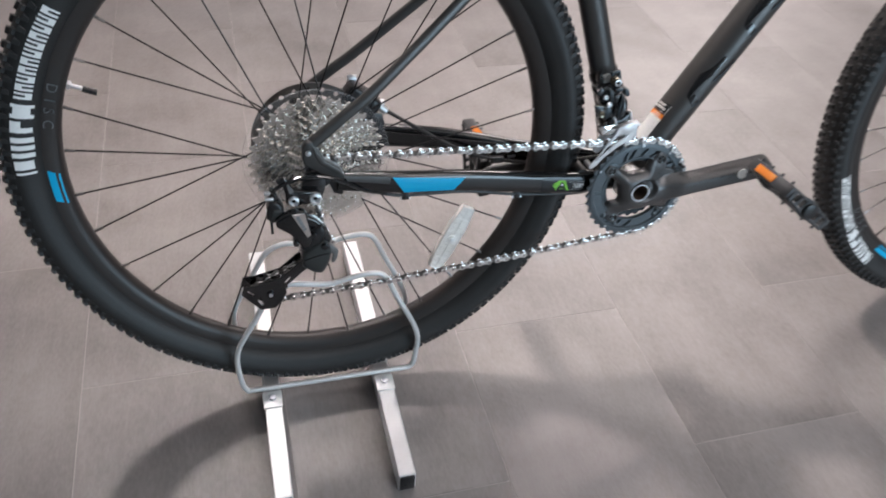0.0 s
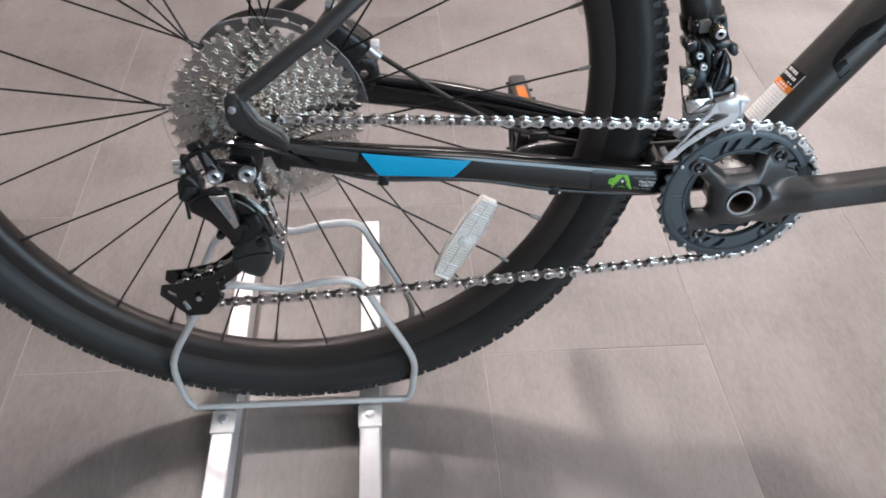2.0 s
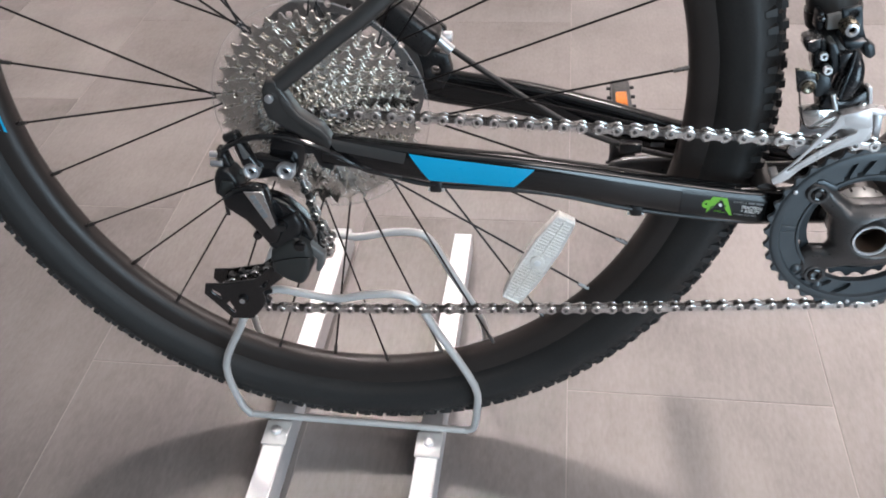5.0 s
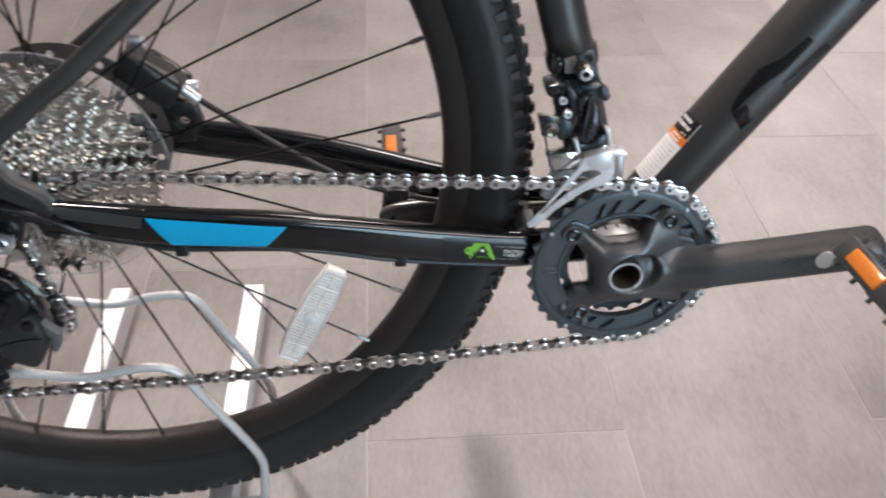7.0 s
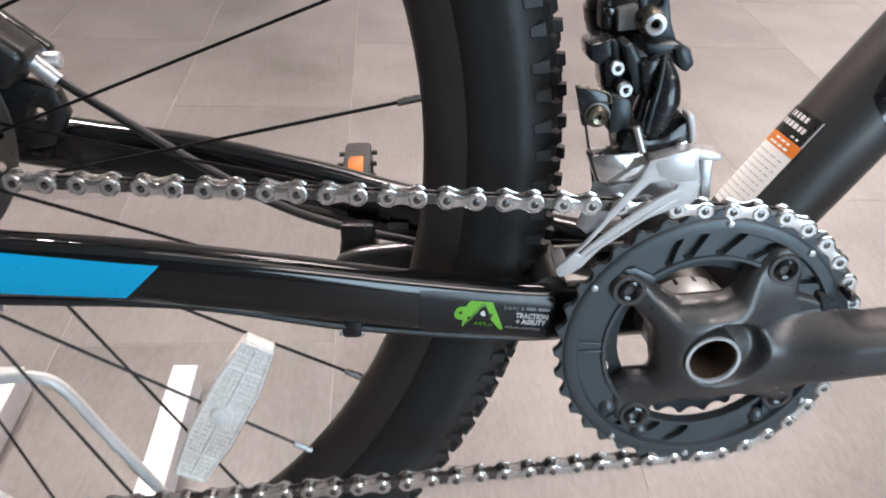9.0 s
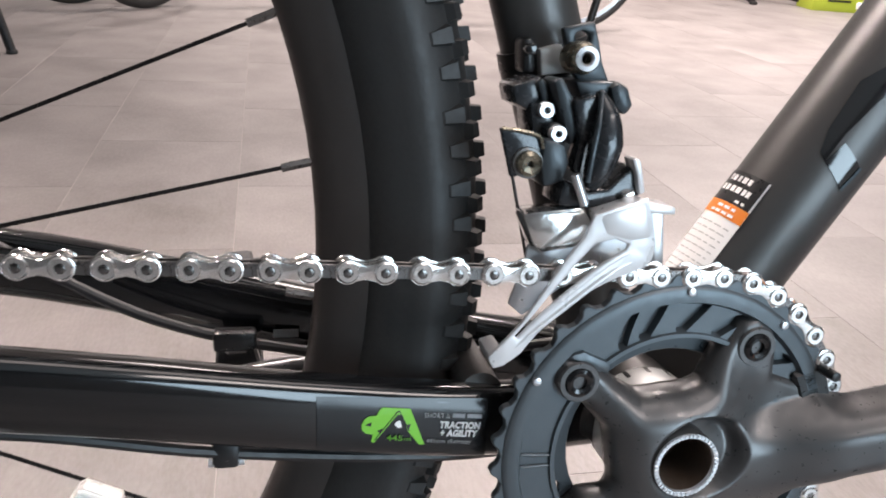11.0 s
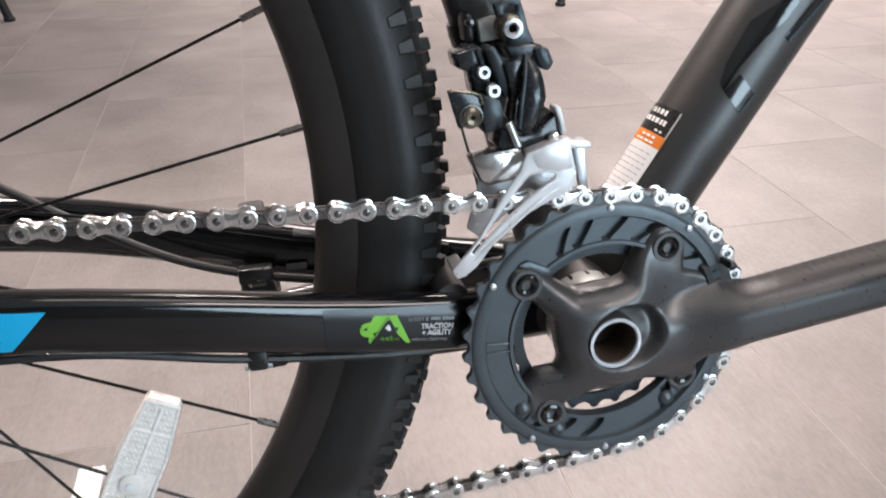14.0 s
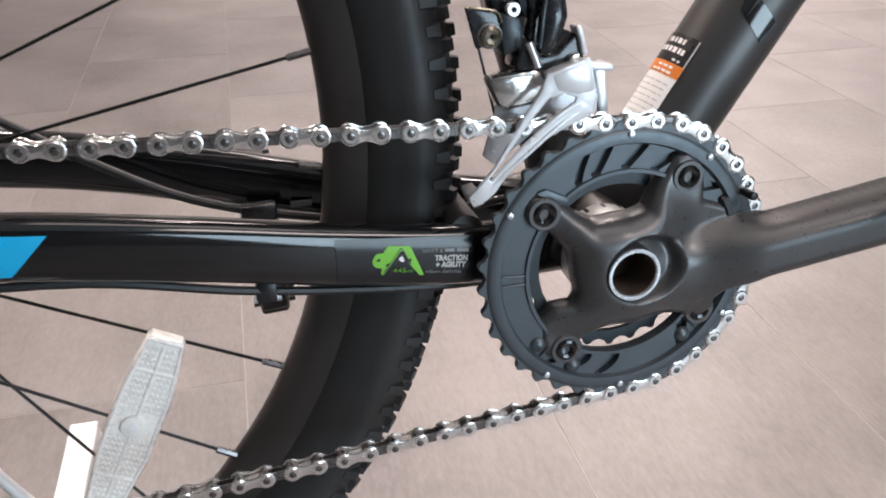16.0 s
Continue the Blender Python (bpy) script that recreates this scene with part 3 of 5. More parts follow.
# brake hose on the left chainstay
part("brake_hose", sweep([(0.098, 0.052, 0.032), (0.130, 0.046, 0.012), (0.180, 0.043, -0.020), (0.230, 0.040, -0.046), (0.290, 0.037, -0.0615), (0.350, 0.030, -0.066), (0.42, 0.016, -0.055)], 0.0027, 10, 6), HOSE, bike)
part("cable_guide", box((0.020, 0.010, 0.010), (0.2650, 0.038, -0.0560), 0.002), BLACKPL, bike)
part("clear_patch", box((0.012, 0.0008, 0.004), (0.289, 0.0420, -0.0555), 0.0002), GREYPR, bike)

# ---- decals on the down tube ----
DLINE = smooth_line(DOWN, 12)


def down_point(s, deg, proud):
    """A point on the down tube: s metres from its lower end, deg round it from the right side upwards."""
    left = s
    for a, b in zip(DLINE, DLINE[1:]):
        step = (b - a).length
        if left <= step:
            break
        left -= step
    c, d = a.lerp(b, left / step), (b - a).normalized()
    up = Vector((0, 1, 0)).cross(d) * -1
    up = up if up.z > 0 else -up
    r = radians(deg)
    return c + (Vector((0, -DOWN_R, 0)) * math.cos(r) + up * DOWN_R * math.sin(r)) * (1 + proud / DOWN_R)


def on_down(name, s0, s1, d0, d1, material, proud=0.0005, n=8, skew=0.0, parent=None):
    bm = bmesh.new()
    g = [[bm.verts.new(down_point(s0 + (s1 - s0) * i / n + skew * (j / n - 0.5), d0 + (d1 - d0) * j / n, proud)) for j in range(n + 1)] for i in range(n + 1)]
    for i in range(n):
        for j in range(n):
            bm.faces.new((g[i][j], g[i + 1][j], g[i + 1][j + 1], g[i][j + 1]))
    return part(name, bm, material, parent or bike)


label_card = on_down("warning_label", 0.052, 0.1145, 51, 112, WHITE, 0.0004)
on_down("orange_band", 0.0918, 0.0988, 51, 112, ORANGE, 0.0007, parent=label_card)
on_down("black_band", 0.0988, 0.1148, 53, 112, BLACKPL, 0.0007, parent=label_card)
rng = random.Random(5)


def print_rows(count, s0, gap, high, lo, hi, longest, material):
    for k in range(count):
        s, d = s0 + k * gap, lo + rng.uniform(0, 3)
        while d < hi - 6:
            e = min(hi, d + rng.uniform(3, longest))
            on_down("print_line", s, s + high, d, e, material, 0.0010, 3, parent=label_card)
            d = e + rng.uniform(1.2, 3)


print_rows(11, 0.0550, 0.0032, 0.0006, 56, 108, 11, PALEPR)
print_rows(1, 0.1000, 0.003, 0.0012, 60, 78, 5, WHITE)
print_rows(1, 0.1042, 0.003, 0.0030, 60, 106, 7, WHITE)
print_rows(1, 0.1095, 0.003, 0.0030, 66, 106, 7, WHITE)
print_rows(2, 0.0928, 0.0030, 0.0014, 62, 98, 8, WHITE)


def on_down_quad(name, corners, material, proud=0.0005, n=8):
    """A patch between four (s, deg) corners, laid round the down tube."""
    bm = bmesh.new()
    a, b, c, d = [Vector(q) for q in corners]
    g = []
    for i in range(n + 1):
        top, low = a.lerp(b, i / n), d.lerp(c, i / n)
        g.append([bm.verts.new(down_point(q.x, q.y, proud)) for q in (top.lerp(low, j / n) for j in range(n + 1))])
    for i in range(n):
        for j in range(n):
            bm.faces.new((g[i][j], g[i + 1][j], g[i + 1][j + 1], g[i][j + 1]))
    return part(name, bm, material, bike)


# large tone-in-tone lettering, drawn as plain shapes: gloss letters, lit lower edge painted pale
def gloss_letter(at):
    for k, quad in enumerate((((0.0055, 24), (0.0170, 19), (0.0128, -12), (0.0, -8)), ((0.0080, 33), (0.0180, 40), (0.0205, 24), (0.0055, 24)), ((0.0180, 40), (0.0425, 44), (0.0390, 18), (0.0205, 24)), ((0.0425, 44), (0.0580, 27), (0.0525, 9), (0.0390, 18)), ((0.0580, 27), (0.0800, 20), (0.0800, 7), (0.0525, 9)))):
        on_down_quad("dark_lettering", [(at + s, d) for s, d in quad], GLOSS, 0.0004 + 0.00002 * k)
    on_down_quad("lit_stroke", [(at + 0.0002, -7), (at + 0.0130, -11), (at + 0.0128, -15), (at - 0.0004, -10)], GREYBL, 0.0008)


for at in (0.1300, 0.2480, 0.3660):
    gloss_letter(at)
    on_down_quad("dark_lettering", [(at + 0.0455, -2), (at + 0.0840, -13), (at + 0.0840, -30), (at + 0.0440, -11)], GLOSS)
    on_down_quad("lit_stroke", [(at + 0.0450, -8), (at + 0.0835, -25), (at + 0.0837, -30), (at + 0.0440, -12)], GREYBL, 0.0008)

# ---- cassette and rotor on the rear wheel ----
for i, teeth in enumerate((42, 37, 32, 28, 24, 21, 19, 17, 15, 13, 11)):
    y = -0.0255 - 0.0039 * i
    pr = 0.0127 / (2 * math.sin(math.pi / teeth))
    inner = 0.66 if teeth > 30 else 0.60
    holes = [arc(0, 0, pr * inner, 0, 345, 23)] if teeth > 15 else ()
    if teeth > 20:
        ring_r = (pr - 0.0055)
        holes = list(holes) + [(ring_r * math.cos(a), ring_r * math.sin(a), 0.0016) for a in (2 * math.pi * (k + 0.3) / (teeth // 2) for k in range(teeth // 2))]
    cog = part("sprocket", plate(gear(teeth, pr, 0.0032, 0.04 * i), y - 0.0010, y + 0.0010, 0.0006, holes=holes), SPROCKET, rear_wheel, angle=20)
    # small bright studs stand in for the glints at the tooth roots
    bm = bmesh.new()
    for k in range(teeth):
        a = 2 * math.pi * (k + 0.55) / teeth + 0.04 * i
        d = Vector((math.cos(a), 0, math.sin(a))) * (pr - 0.0042)
        cyl(0.0013, 0.0008, (d.x, y - 0.0012, d.z), seg=7, bevel=0.0003, bm=bm)
    tagged(part("glint_studs", bm, CHROME, cog), kind="stuff")
    if teeth > 24:
        for k in range(4):
            a = radians(90 * k + 20 + 9 * i)
            dv = Vector((math.cos(a), 0, math.sin(a)))
            part("shift_ramp", rod(dv * (pr - 0.008) + Vector((0, y - 0.0012, 0)), dv * (pr - 0.002) + Vector((0.002, y - 0.0012, 0.002)), 0.0011, 6), SPROCKET, cog)
part("cassette_core", lathe([(0.017, -0.066), (0.0185, -0.060), (0.021, -0.045), (0.030, -0.034), (0.036, -0.022), (0.020, -0.021)], 40, closed=False), GALV, rear_wheel)
part("lockring", cyl(0.0155, 0.004, (0, -0.0665, 0), seg=24, bevel=0.001), BLACKPL, rear_wheel)
disc_holes = [(0.071 * math.cos(a), 0.071 * math.sin(a), 0.0030) for a in (2 * math.pi * k / 24 for k in range(24))]
part("brake_rotor", plate(arc(0, 0, 0.0800, 0, 356, 89), 0.0395, 0.0413, 0.0003, holes=disc_holes + [arc(0, 0, 0.0630, 0, 352, 44)]), ROTOR, rear_wheel, smooth=False)
for k in range(6):
    a = radians(60 * k + 12)
    b = a + 0.5
    part("rotor_arm", rod((0.024 * math.cos(a), 0.0404, 0.024 * math.sin(a)), (0.0645 * math.cos(b), 0.0404, 0.0645 * math.sin(b)), 0.0028, 6), ROTOR, rear_wheel)
part("spoke_guard", plate(arc(0, 0, 0.0935, 0, 357, 119), -0.0205, -0.0197, holes=[arc(0, 0, 0.030, 0, 350, 35)]), GUARD, rear_wheel, "clear plastic spoke guard disc", smooth=False)

part("guard_edge", lathe([(0.0934, -0.0208), (0.0940, -0.0208), (0.0940, -0.0194), (0.0934, -0.0194)], 120), GUARDRIM, rear_wheel, "polished clear disc edge")

# valve, rim decals and tyre print
va = radians(158)
vd = Vector((math.cos(va), 0, math.sin(va)))
valve = part("valve", rod(vd * 0.302, vd * 0.280, 0.0026, 10), SILVER, rear_wheel)
part("valve_cap", rod(vd * 0.284, vd * 0.268, 0.0037, 10), BLACKPL, valve)
part("valve_nut", cyl(0.0055, 0.004, vd * 0.299, axis="z", seg=6, turn=vd.to_track_quat("Z", "Y").to_matrix().to_4x4()), SILVER, valve)


def on_rim(name, a0, a1, r0, r1, material, parent, proud=0.0004, n=10, skew=0.0, side=-1):
    """A decal on the rim's side between two angles and two radii."""
    bm = bmesh.new()

    def yy(r):
        return 0.0135 + (r - RIN - 0.010) / (ROUT + 0.004 - RIN - 0.010) * 0.0015 if r > RIN + 0.010 else 0.0095 + (r - RIN - 0.003) / 0.007 * 0.004
    g = []
    for i in range(n + 1):
        col = []
        for j in range(3):
            r = r0 + (r1 - r0) * j / 2
            a = radians(a0 + (a1 - a0) * i / n + skew * (j / 2))
            col.append(bm.verts.new((r * math.cos(a), side * (yy(r) + proud), r * math.sin(a))))
        g.append(col)
    for i in range(n):
        for j in range(2):
            bm.faces.new((g[i][j], g[i + 1][j], g[i + 1][j + 1], g[i][j + 1]))
    return part(name, bm, material, parent)


def words_on_rim(words, start, size, r0, material, parent):
    me = text_mesh(words, size, 0.00005, 1.9)
    for v in me.vertices:
        r = r0 - v.co.y
        a = radians(start) + v.co.x / r0
        v.co = (r * math.cos(a), -(0.0135 + (r - RIN - 0.010) / (ROUT + 0.004 - RIN - 0.010) * 0.0015 + 0.0006), r * math.sin(a))
    me.materials.append(material)
    return share("lettering", me, parent, Matrix())


def tyre_bar(a0, a1, u0, u1, material, parent, n=8):
    """Print on the tyre's right side wall; u runs from 0 at the rim to 1 at the tread."""
    mid = (ROUT + TYRE_R) / 2 - 0.001
    bm = bmesh.new()
    g = []
    for i in range(n + 1):
        a = radians(a0 + (a1 - a0) * i / n)
        col = []
        for j in range(4):
            t = radians(-132 + 62 * (u0 + (u1 - u0) * j / 3))
            r = mid + (TYRE_R - 0.003 - mid) * math.cos(t) * (1.0 if math.cos(t) > 0 else 1.05)
            y = TYRE_W * math.sin(t) * (1 if abs(math.degrees(t)) < 95 else 0.965)
            col.append(bm.verts.new((r * math.cos(a), y - 0.0005, r * math.sin(a))))
        g.append(col)
    for i in range(n):
        for j in range(3):
            bm.faces.new((g[i][j], g[i + 1][j], g[i + 1][j + 1], g[i][j + 1]))
    return part("tyre_print", bm, material, parent)


def wheel_print(w, at, blue_at):
    on_rim("blue_decal", blue_at, blue_at + 7.5, RIN + 0.006, ROUT + 0.002, BLUE, w, skew=-1.2)
    words_on_rim("DISC", at - 20, 0.0165, ROUT + 0.0015, GREYPR, w)
    # worn white brand print, as plain blocks
    strokes = [(0.2, 0.7, 0.1, 0.9), (1.3, 3.2, 0.15, 0.92), (3.9, 4.9, 0.05, 0.95), (5.5, 6.5, 0.05, 0.95), (7.1, 8.2, 0.05, 0.95), (9.2, 10.3, 0.1, 0.95), (10.3, 11.6, 0.55, 0.95), (12.2, 13.0, 0.05, 0.95), (13.0, 14.4, 0.2, 0.85), (14.4, 15.1, 0.05, 0.95)]
    rng = random.Random(3)
    for k in range(11):
        a = 16.2 + 1.75 * k
        strokes += [(a, a + 0.5, 0.2, 0.86), (a + 0.5, a + 1.0, *((0.2, 0.45) if rng.random() < 0.5 else (0.6, 0.86))), (a + 0.95, a + 1.35, 0.2, 0.86)]
    for a, b, u0, u1 in strokes:
        tyre_bar(at - a, at - b, u0, u1, WHITE, w, 3)


# the print runs upwards from the blue decal
wheel_print(rear_wheel, 177.5, 178.9)
wheel_print(front_wheel, 229.0, 231.0)

# ---- crankset ----
SPIDER = [(0.390, -0.034), (0.3925, -0.0300), (0.399, -0.0292), (0.4075, -0.0335), (0.4150, -0.0400), (0.424, -0.0450), (0.4403, -0.0468), (0.4495, -0.0410), (0.456, -0.0290), (0.4635, -0.0175), (0.470, -0.0150), (0.4785, -0.0196),
          (0.4815, -0.0300), (0.482, -0.0400), (0.493, -0.0435), (0.503, -0.0460), (0.503, -0.0800), (0.490, -0.0850), (0.490, -0.0925), (0.4925, -0.1000), (0.4885, -0.1090), (0.4790, -0.1100), (0.472, -0.1020), (0.462, -0.1000),
          (0.448, -0.1040), (0.434, -0.1030), (0.422, -0.1080), (0.419, -0.1170), (0.411, -0.1215), (0.401, -0.1170), (0.3985, -0.1060), (0.3985, -0.0950), (0.4050, -0.0880), (0.4145, -0.0865), (0.4185, -0.0800), (0.4165, -0.0700), (0.411, -0.0590), (0.403, -0.0500), (0.393, -0.0460), (0.389, -0.0400)]
SPIDER = [(BBX + (x - BBX) * 1.035, -0.0700 + (z + 0.0710) * 1.035) for x, z in SPIDER]
HUB = np.array((BBX, BBZ + 0.0015))
ARM_A, ARM_B = np.array((BBX + 0.028, -0.0762)), np.array((BBX + 0.178, -0.0405))


def polygon_distance(p, outline):
    """Signed distance of points to a closed outline, negative inside."""
    best, inside = np.full(len(p), 9.0), np.zeros(len(p), bool)
    o = np.array(outline)
    for a, b in zip(o, np.roll(o, -1, axis=0)):
        d = b - a
        f = np.clip(((p - a) @ d) / (d @ d), 0, 1)
        best = np.minimum(best, np.hypot(*(p - a - f[:, None] * d).T))
        cross = (a[1] > p[:, 1]) != (b[1] > p[:, 1])
        at = a[0] + (p[:, 1] - a[1]) * d[0] / (d[1] if abs(d[1]) > 1e-9 else 1e-9)
        inside ^= cross & (p[:, 0] < at)
    return np.where(inside, -best, best)


def arm_field(p):
    d = ARM_B - ARM_A
    f = np.clip(((p - ARM_A) @ d) / (d @ d), 0, 1)
    return np.hypot(*(p - ARM_A - f[:, None] * d).T) - (0.0158 + 0.0004 * f), f


def soft_min(a, b, k):
    h = np.clip(0.5 + 0.5 * (b - a) / k, 0, 1)
    return b + (a - b) * h - k * h * (1 - h)


def step(a, b, v):
    f = np.clip((v - a) / (b - a), 0, 1)
    return f * f * (3 - 2 * f)


def crank_field(p):
    return soft_min(soft_min(polygon_distance(p, SPIDER), np.hypot(*(p - HUB).T) - 0.0265, 0.006), arm_field(p)[0], 0.014)


def crank_mesh(cell=0.0011):
    """Hub, spider and arm forged in one piece: a domed front and back over the outline, open at the axle."""
    gx, gz = np.arange(0.380, 0.640, cell), np.arange(-0.128, -0.008, cell)
    p = np.array([(x, z) for x in gx for z in gz])

    def field(q):
        return np.maximum(crank_field(q), 0.0131 - np.hypot(*(q - HUB).T))
    v = field(p)
    nz = len(gz)
    cells = [(i * nz + j, i * nz + j + 1, (i + 1) * nz + j + 1, (i + 1) * nz + j) for i in range(len(gx) - 1) for j in range(nz - 1)]
    cells = [c for c in cells if sum(v[k] < 0 for k in c) >= 2]
    used = sorted({k for c in cells for k in c})
    q, w = p[used].copy(), v[used]
    edge = w > 0
    for _ in range(6):
        e, h = q[edge], 2e-5
        f = field(e)
        g = np.stack([(field(e + (h, 0)) - field(e - (h, 0))) / (2 * h), (field(e + (0, h)) - field(e - (0, h))) / (2 * h)], axis=1)
        q[edge] = e - g * (f / np.maximum(0.2, (g * g).sum(axis=1)))[:, None]
    d = np.maximum(0, -crank_field(q))
    sdf, f = arm_field(q)
    r = np.hypot(*(q - HUB).T)
    hub = 1 - step(0.012, 0.052, r)
    arm = step(0.022, -0.010, sdf) * step(-0.006, 0.070, q[:, 0] - BBX)
    top = 0.0660 + 0.0122 * hub
    back = np.full(len(q), 0.0525)
    drop = HUB[1] - q[:, 1]
    top = top - 0.0012 * step(0.004, 0.034, drop)
    top = top + (0.0778 + 0.0245 * f - top) * arm
    back = back + (0.0545 + 0.0300 * f - back) * arm
    along_arm = (ARM_B - ARM_A) / np.linalg.norm(ARM_B - ARM_A)
    over = (q - ARM_A) @ np.array((-along_arm[1], along_arm[0]))
    rd = 0.0045 + 0.0085 * hub * (1 - arm) + 0.0003 * arm
    t = np.clip(d / rd, 0, 1)
    prof = np.sqrt(1 - (1 - t) ** 2)
    mid = back + (top - back) * (0.42 - 0.24 * arm)
    front, rear = mid + (top - mid) * prof, mid - (mid - back) * prof
    # the arm's face is rounded across and bevelled away above
    lim = np.clip(over, -0.020, 0.020)
    front = np.maximum(mid + 0.10 * (top - mid) * prof, front - arm * (4.0 * lim ** 2 + 60.0 * np.maximum(0, lim - 0.003) ** 2))
    # scooped pocket beside the axle
    front = front - 0.0085 * step(0.0215, 0.0150, np.hypot(*((q - HUB - (0.0085, 0.0)) * (0.96, 1.14)).T))
    at = {k: i for i, k in enumerate(used)}
    n = len(used)
    bm = bmesh.new()
    vf = [bm.verts.new((q[i, 0], -front[i], q[i, 1])) for i in range(n)]
    vb = [bm.verts.new((q[i, 0], -rear[i], q[i, 1])) for i in range(n)]
    count = collections.Counter()
    for c in cells:
        k = [at[m] for m in c]
        bm.faces.new([vf[m] for m in k])
        bm.faces.new([vb[m] for m in k[::-1]])
        for a, b in zip(k, k[1:] + k[:1]):
            count[(min(a, b), max(a, b))] += 1
    for (a, b), m in count.items():
        if m == 1:
            bm.faces.new((vf[a], vf[b], vb[b], vb[a]))
    return bm


crank = part("crank_arm", crank_mesh(), CRANK, bike, "matt grey right crank arm with four-armed spider", angle=50)
AXLE_OUT = -0.0042
part("axle_sleeve", lathe([(0.0118, -0.0748), (0.0134, -0.0748), (0.0137, -0.0740), (0.0137, -0.0630), (0.0118, -0.0630)], 48), CRANK, crank).location = (HUB[0], AXLE_OUT, HUB[1])
bm = lathe([(0.0113, -0.0746), (0.0117, -0.0756), (0.0134, -0.0756), (0.0134, -0.0746)], 48)
part("axle_rim", bm, SILVER, crank, "bright knurled axle rim").location = (HUB[0], AXLE_OUT, HUB[1])
bm = bmesh.new()
for k in range(44):
    a = 2 * math.pi * k / 44
    box((0.0014, 0.0012, 0.0011), (0.0126 * math.cos(a), -0.0756, 0.0126 * math.sin(a)), turn=Matrix.Rotation(-a, 4, "Y"), bm=bm)
tagged(part("knurl", bm, SILVER, crank, smooth=False), kind="stuff").location = (HUB[0], AXLE_OUT, HUB[1])
part("axle_bore", lathe([(0.0112, -0.0745), (0.0116, -0.0745), (0.0116, -0.0400), (0.0112, -0.0400)], 32), BORE, crank, "dark hollow axle").location = (HUB[0], AXLE_OUT, HUB[1])
part("axle_plug", cyl(0.0112, 0.003, (HUB[0], AXLE_OUT - 0.0500, HUB[1]), seg=32), BORE, crank)
part("ring_tab", plate([(0.3925, -0.0275), (0.3944, -0.0262), (0.3991, -0.0250), (0.4110, -0.0305), (0.4100, -0.0350), (0.4010, -0.0320)], -0.0655, -0.0555, 0.0016, seg=2), RING, crank, "slate grey mounting tab")
part("size_dot", cyl(0.0072, 0.0016, (0.5840, -0.0970, -0.0443), seg=24), WHITE, crank, "round white sticker")
for x, deep, z in ((0.3976, -0.0008, -0.0369), (0.4713, -0.0008, -0.0257), (0.4848, 0.0000, -0.1004), (0.4112, 0.0004, -0.1126)):
    bolt = part("ring_bolt", lathe([(0.0028, -0.0668), (0.0042, -0.0674), (0.0055, -0.0668), (0.0060, -0.0650), (0.0028, -0.0620)], 24), BLACKGL, crank)
    bolt.location = (x, deep, z)
    part("bolt_seat", lathe([(0.0060, -0.0664), (0.0078, -0.0664), (0.0084, -0.0655), (0.0060, -0.0650)], 24), CRANK, crank).location = (x, deep, z)

R_OUT = PITCH / (2 * math.sin(math.pi / 36))
chainring = part("chainring", plate(gear(36, R_OUT - 0.0014, 0.0009, 0.06), -0.0545, -0.0505, 0.0004, holes=[arc(0, 0, 0.0635, 0, 355, 71)]), RING, bike, "dark grey outer chainring", smooth=False)
RINGS_OUT = -0.0100
chainring.location = (BBX, RINGS_OUT, BBZ)


def web_mesh():
    """The ring's web: raised rim and inner lip, and a panel cut by slanted curved recesses."""
    us = [0.0, 0.06, 0.12, 0.24, 0.36, 0.48, 0.60, 0.72, 0.84, 0.92, 0.97, 1.0]
    radii = [0.0482, 0.0486, 0.0497, 0.0503] + [0.0506 + 0.0118 * u for u in us] + [0.0629, 0.0636, 0.0650, 0.0680, 0.0694, 0.0700]
    bm = bmesh.new()
    rows = []
    for g in range(24):
        for lane in (-2, -1, 1, 2, 3, 4):
            front = []
            for r in radii:
                u = max(0.0, min(1.0, (r - 0.0506) / 0.0118))
                wide = 0.0006 + (0.0027 if g % 4 else 0.0016) * math.sin(math.pi * min(1.0, 0.05 + 0.9 * u)) ** 0.6
                side = {-2: -wide - 0.0006, -1: -wide, 1: wide, 2: wide + 0.0006}
                a = radians(15 * g - 9 * u ** 1.4 + 2.5 * math.sin(g * 2.1))
                nxt = radians(15 * (g + 1) - 9 * u ** 1.4 + 2.5 * math.sin((g + 1) % 24 * 2.1))
                if lane in side:
                    a += side[lane] / r
                else:
                    a += (nxt - a) * (0.40 if lane == 3 else 0.62)
                h = 0.0534
                if r > 0.0626:
                    h = 0.0534 + 0.0026 * min(1, (r - 0.0626) / 0.0010)
                if r > 0.0690:
                    h = 0.0560 - 0.0010 * (r - 0.0690) / 0.0010
                if r < 0.0505:
                    h = 0.0548 if r > 0.0484 else 0.0536
                if 0.03 < u < 0.985 and lane in (-1, 1) and not (9 <= g <= 15 or g in (0, 1, 19, 20)):
                    h -= 0.0036
                front.append(bm.verts.new((r * math.cos(a), -h, r * math.sin(a))))
            back = [bm.verts.new((f.co.x, -0.0490, f.co.z)) for f in (front[0], front[-1])]
            rows.append([back[0]] + front + [back[1]])
    for a, b in zip(rows, rows[1:] + rows[:1]):
        for i in range(len(a)):
            j = (i + 1) % len(a)
            bm.faces.new((a[i], b[i], b[j], a[j]))
    return bm


part("ring_web", web_mesh(), RING, chainring, "slotted web with raised rim", angle=30)
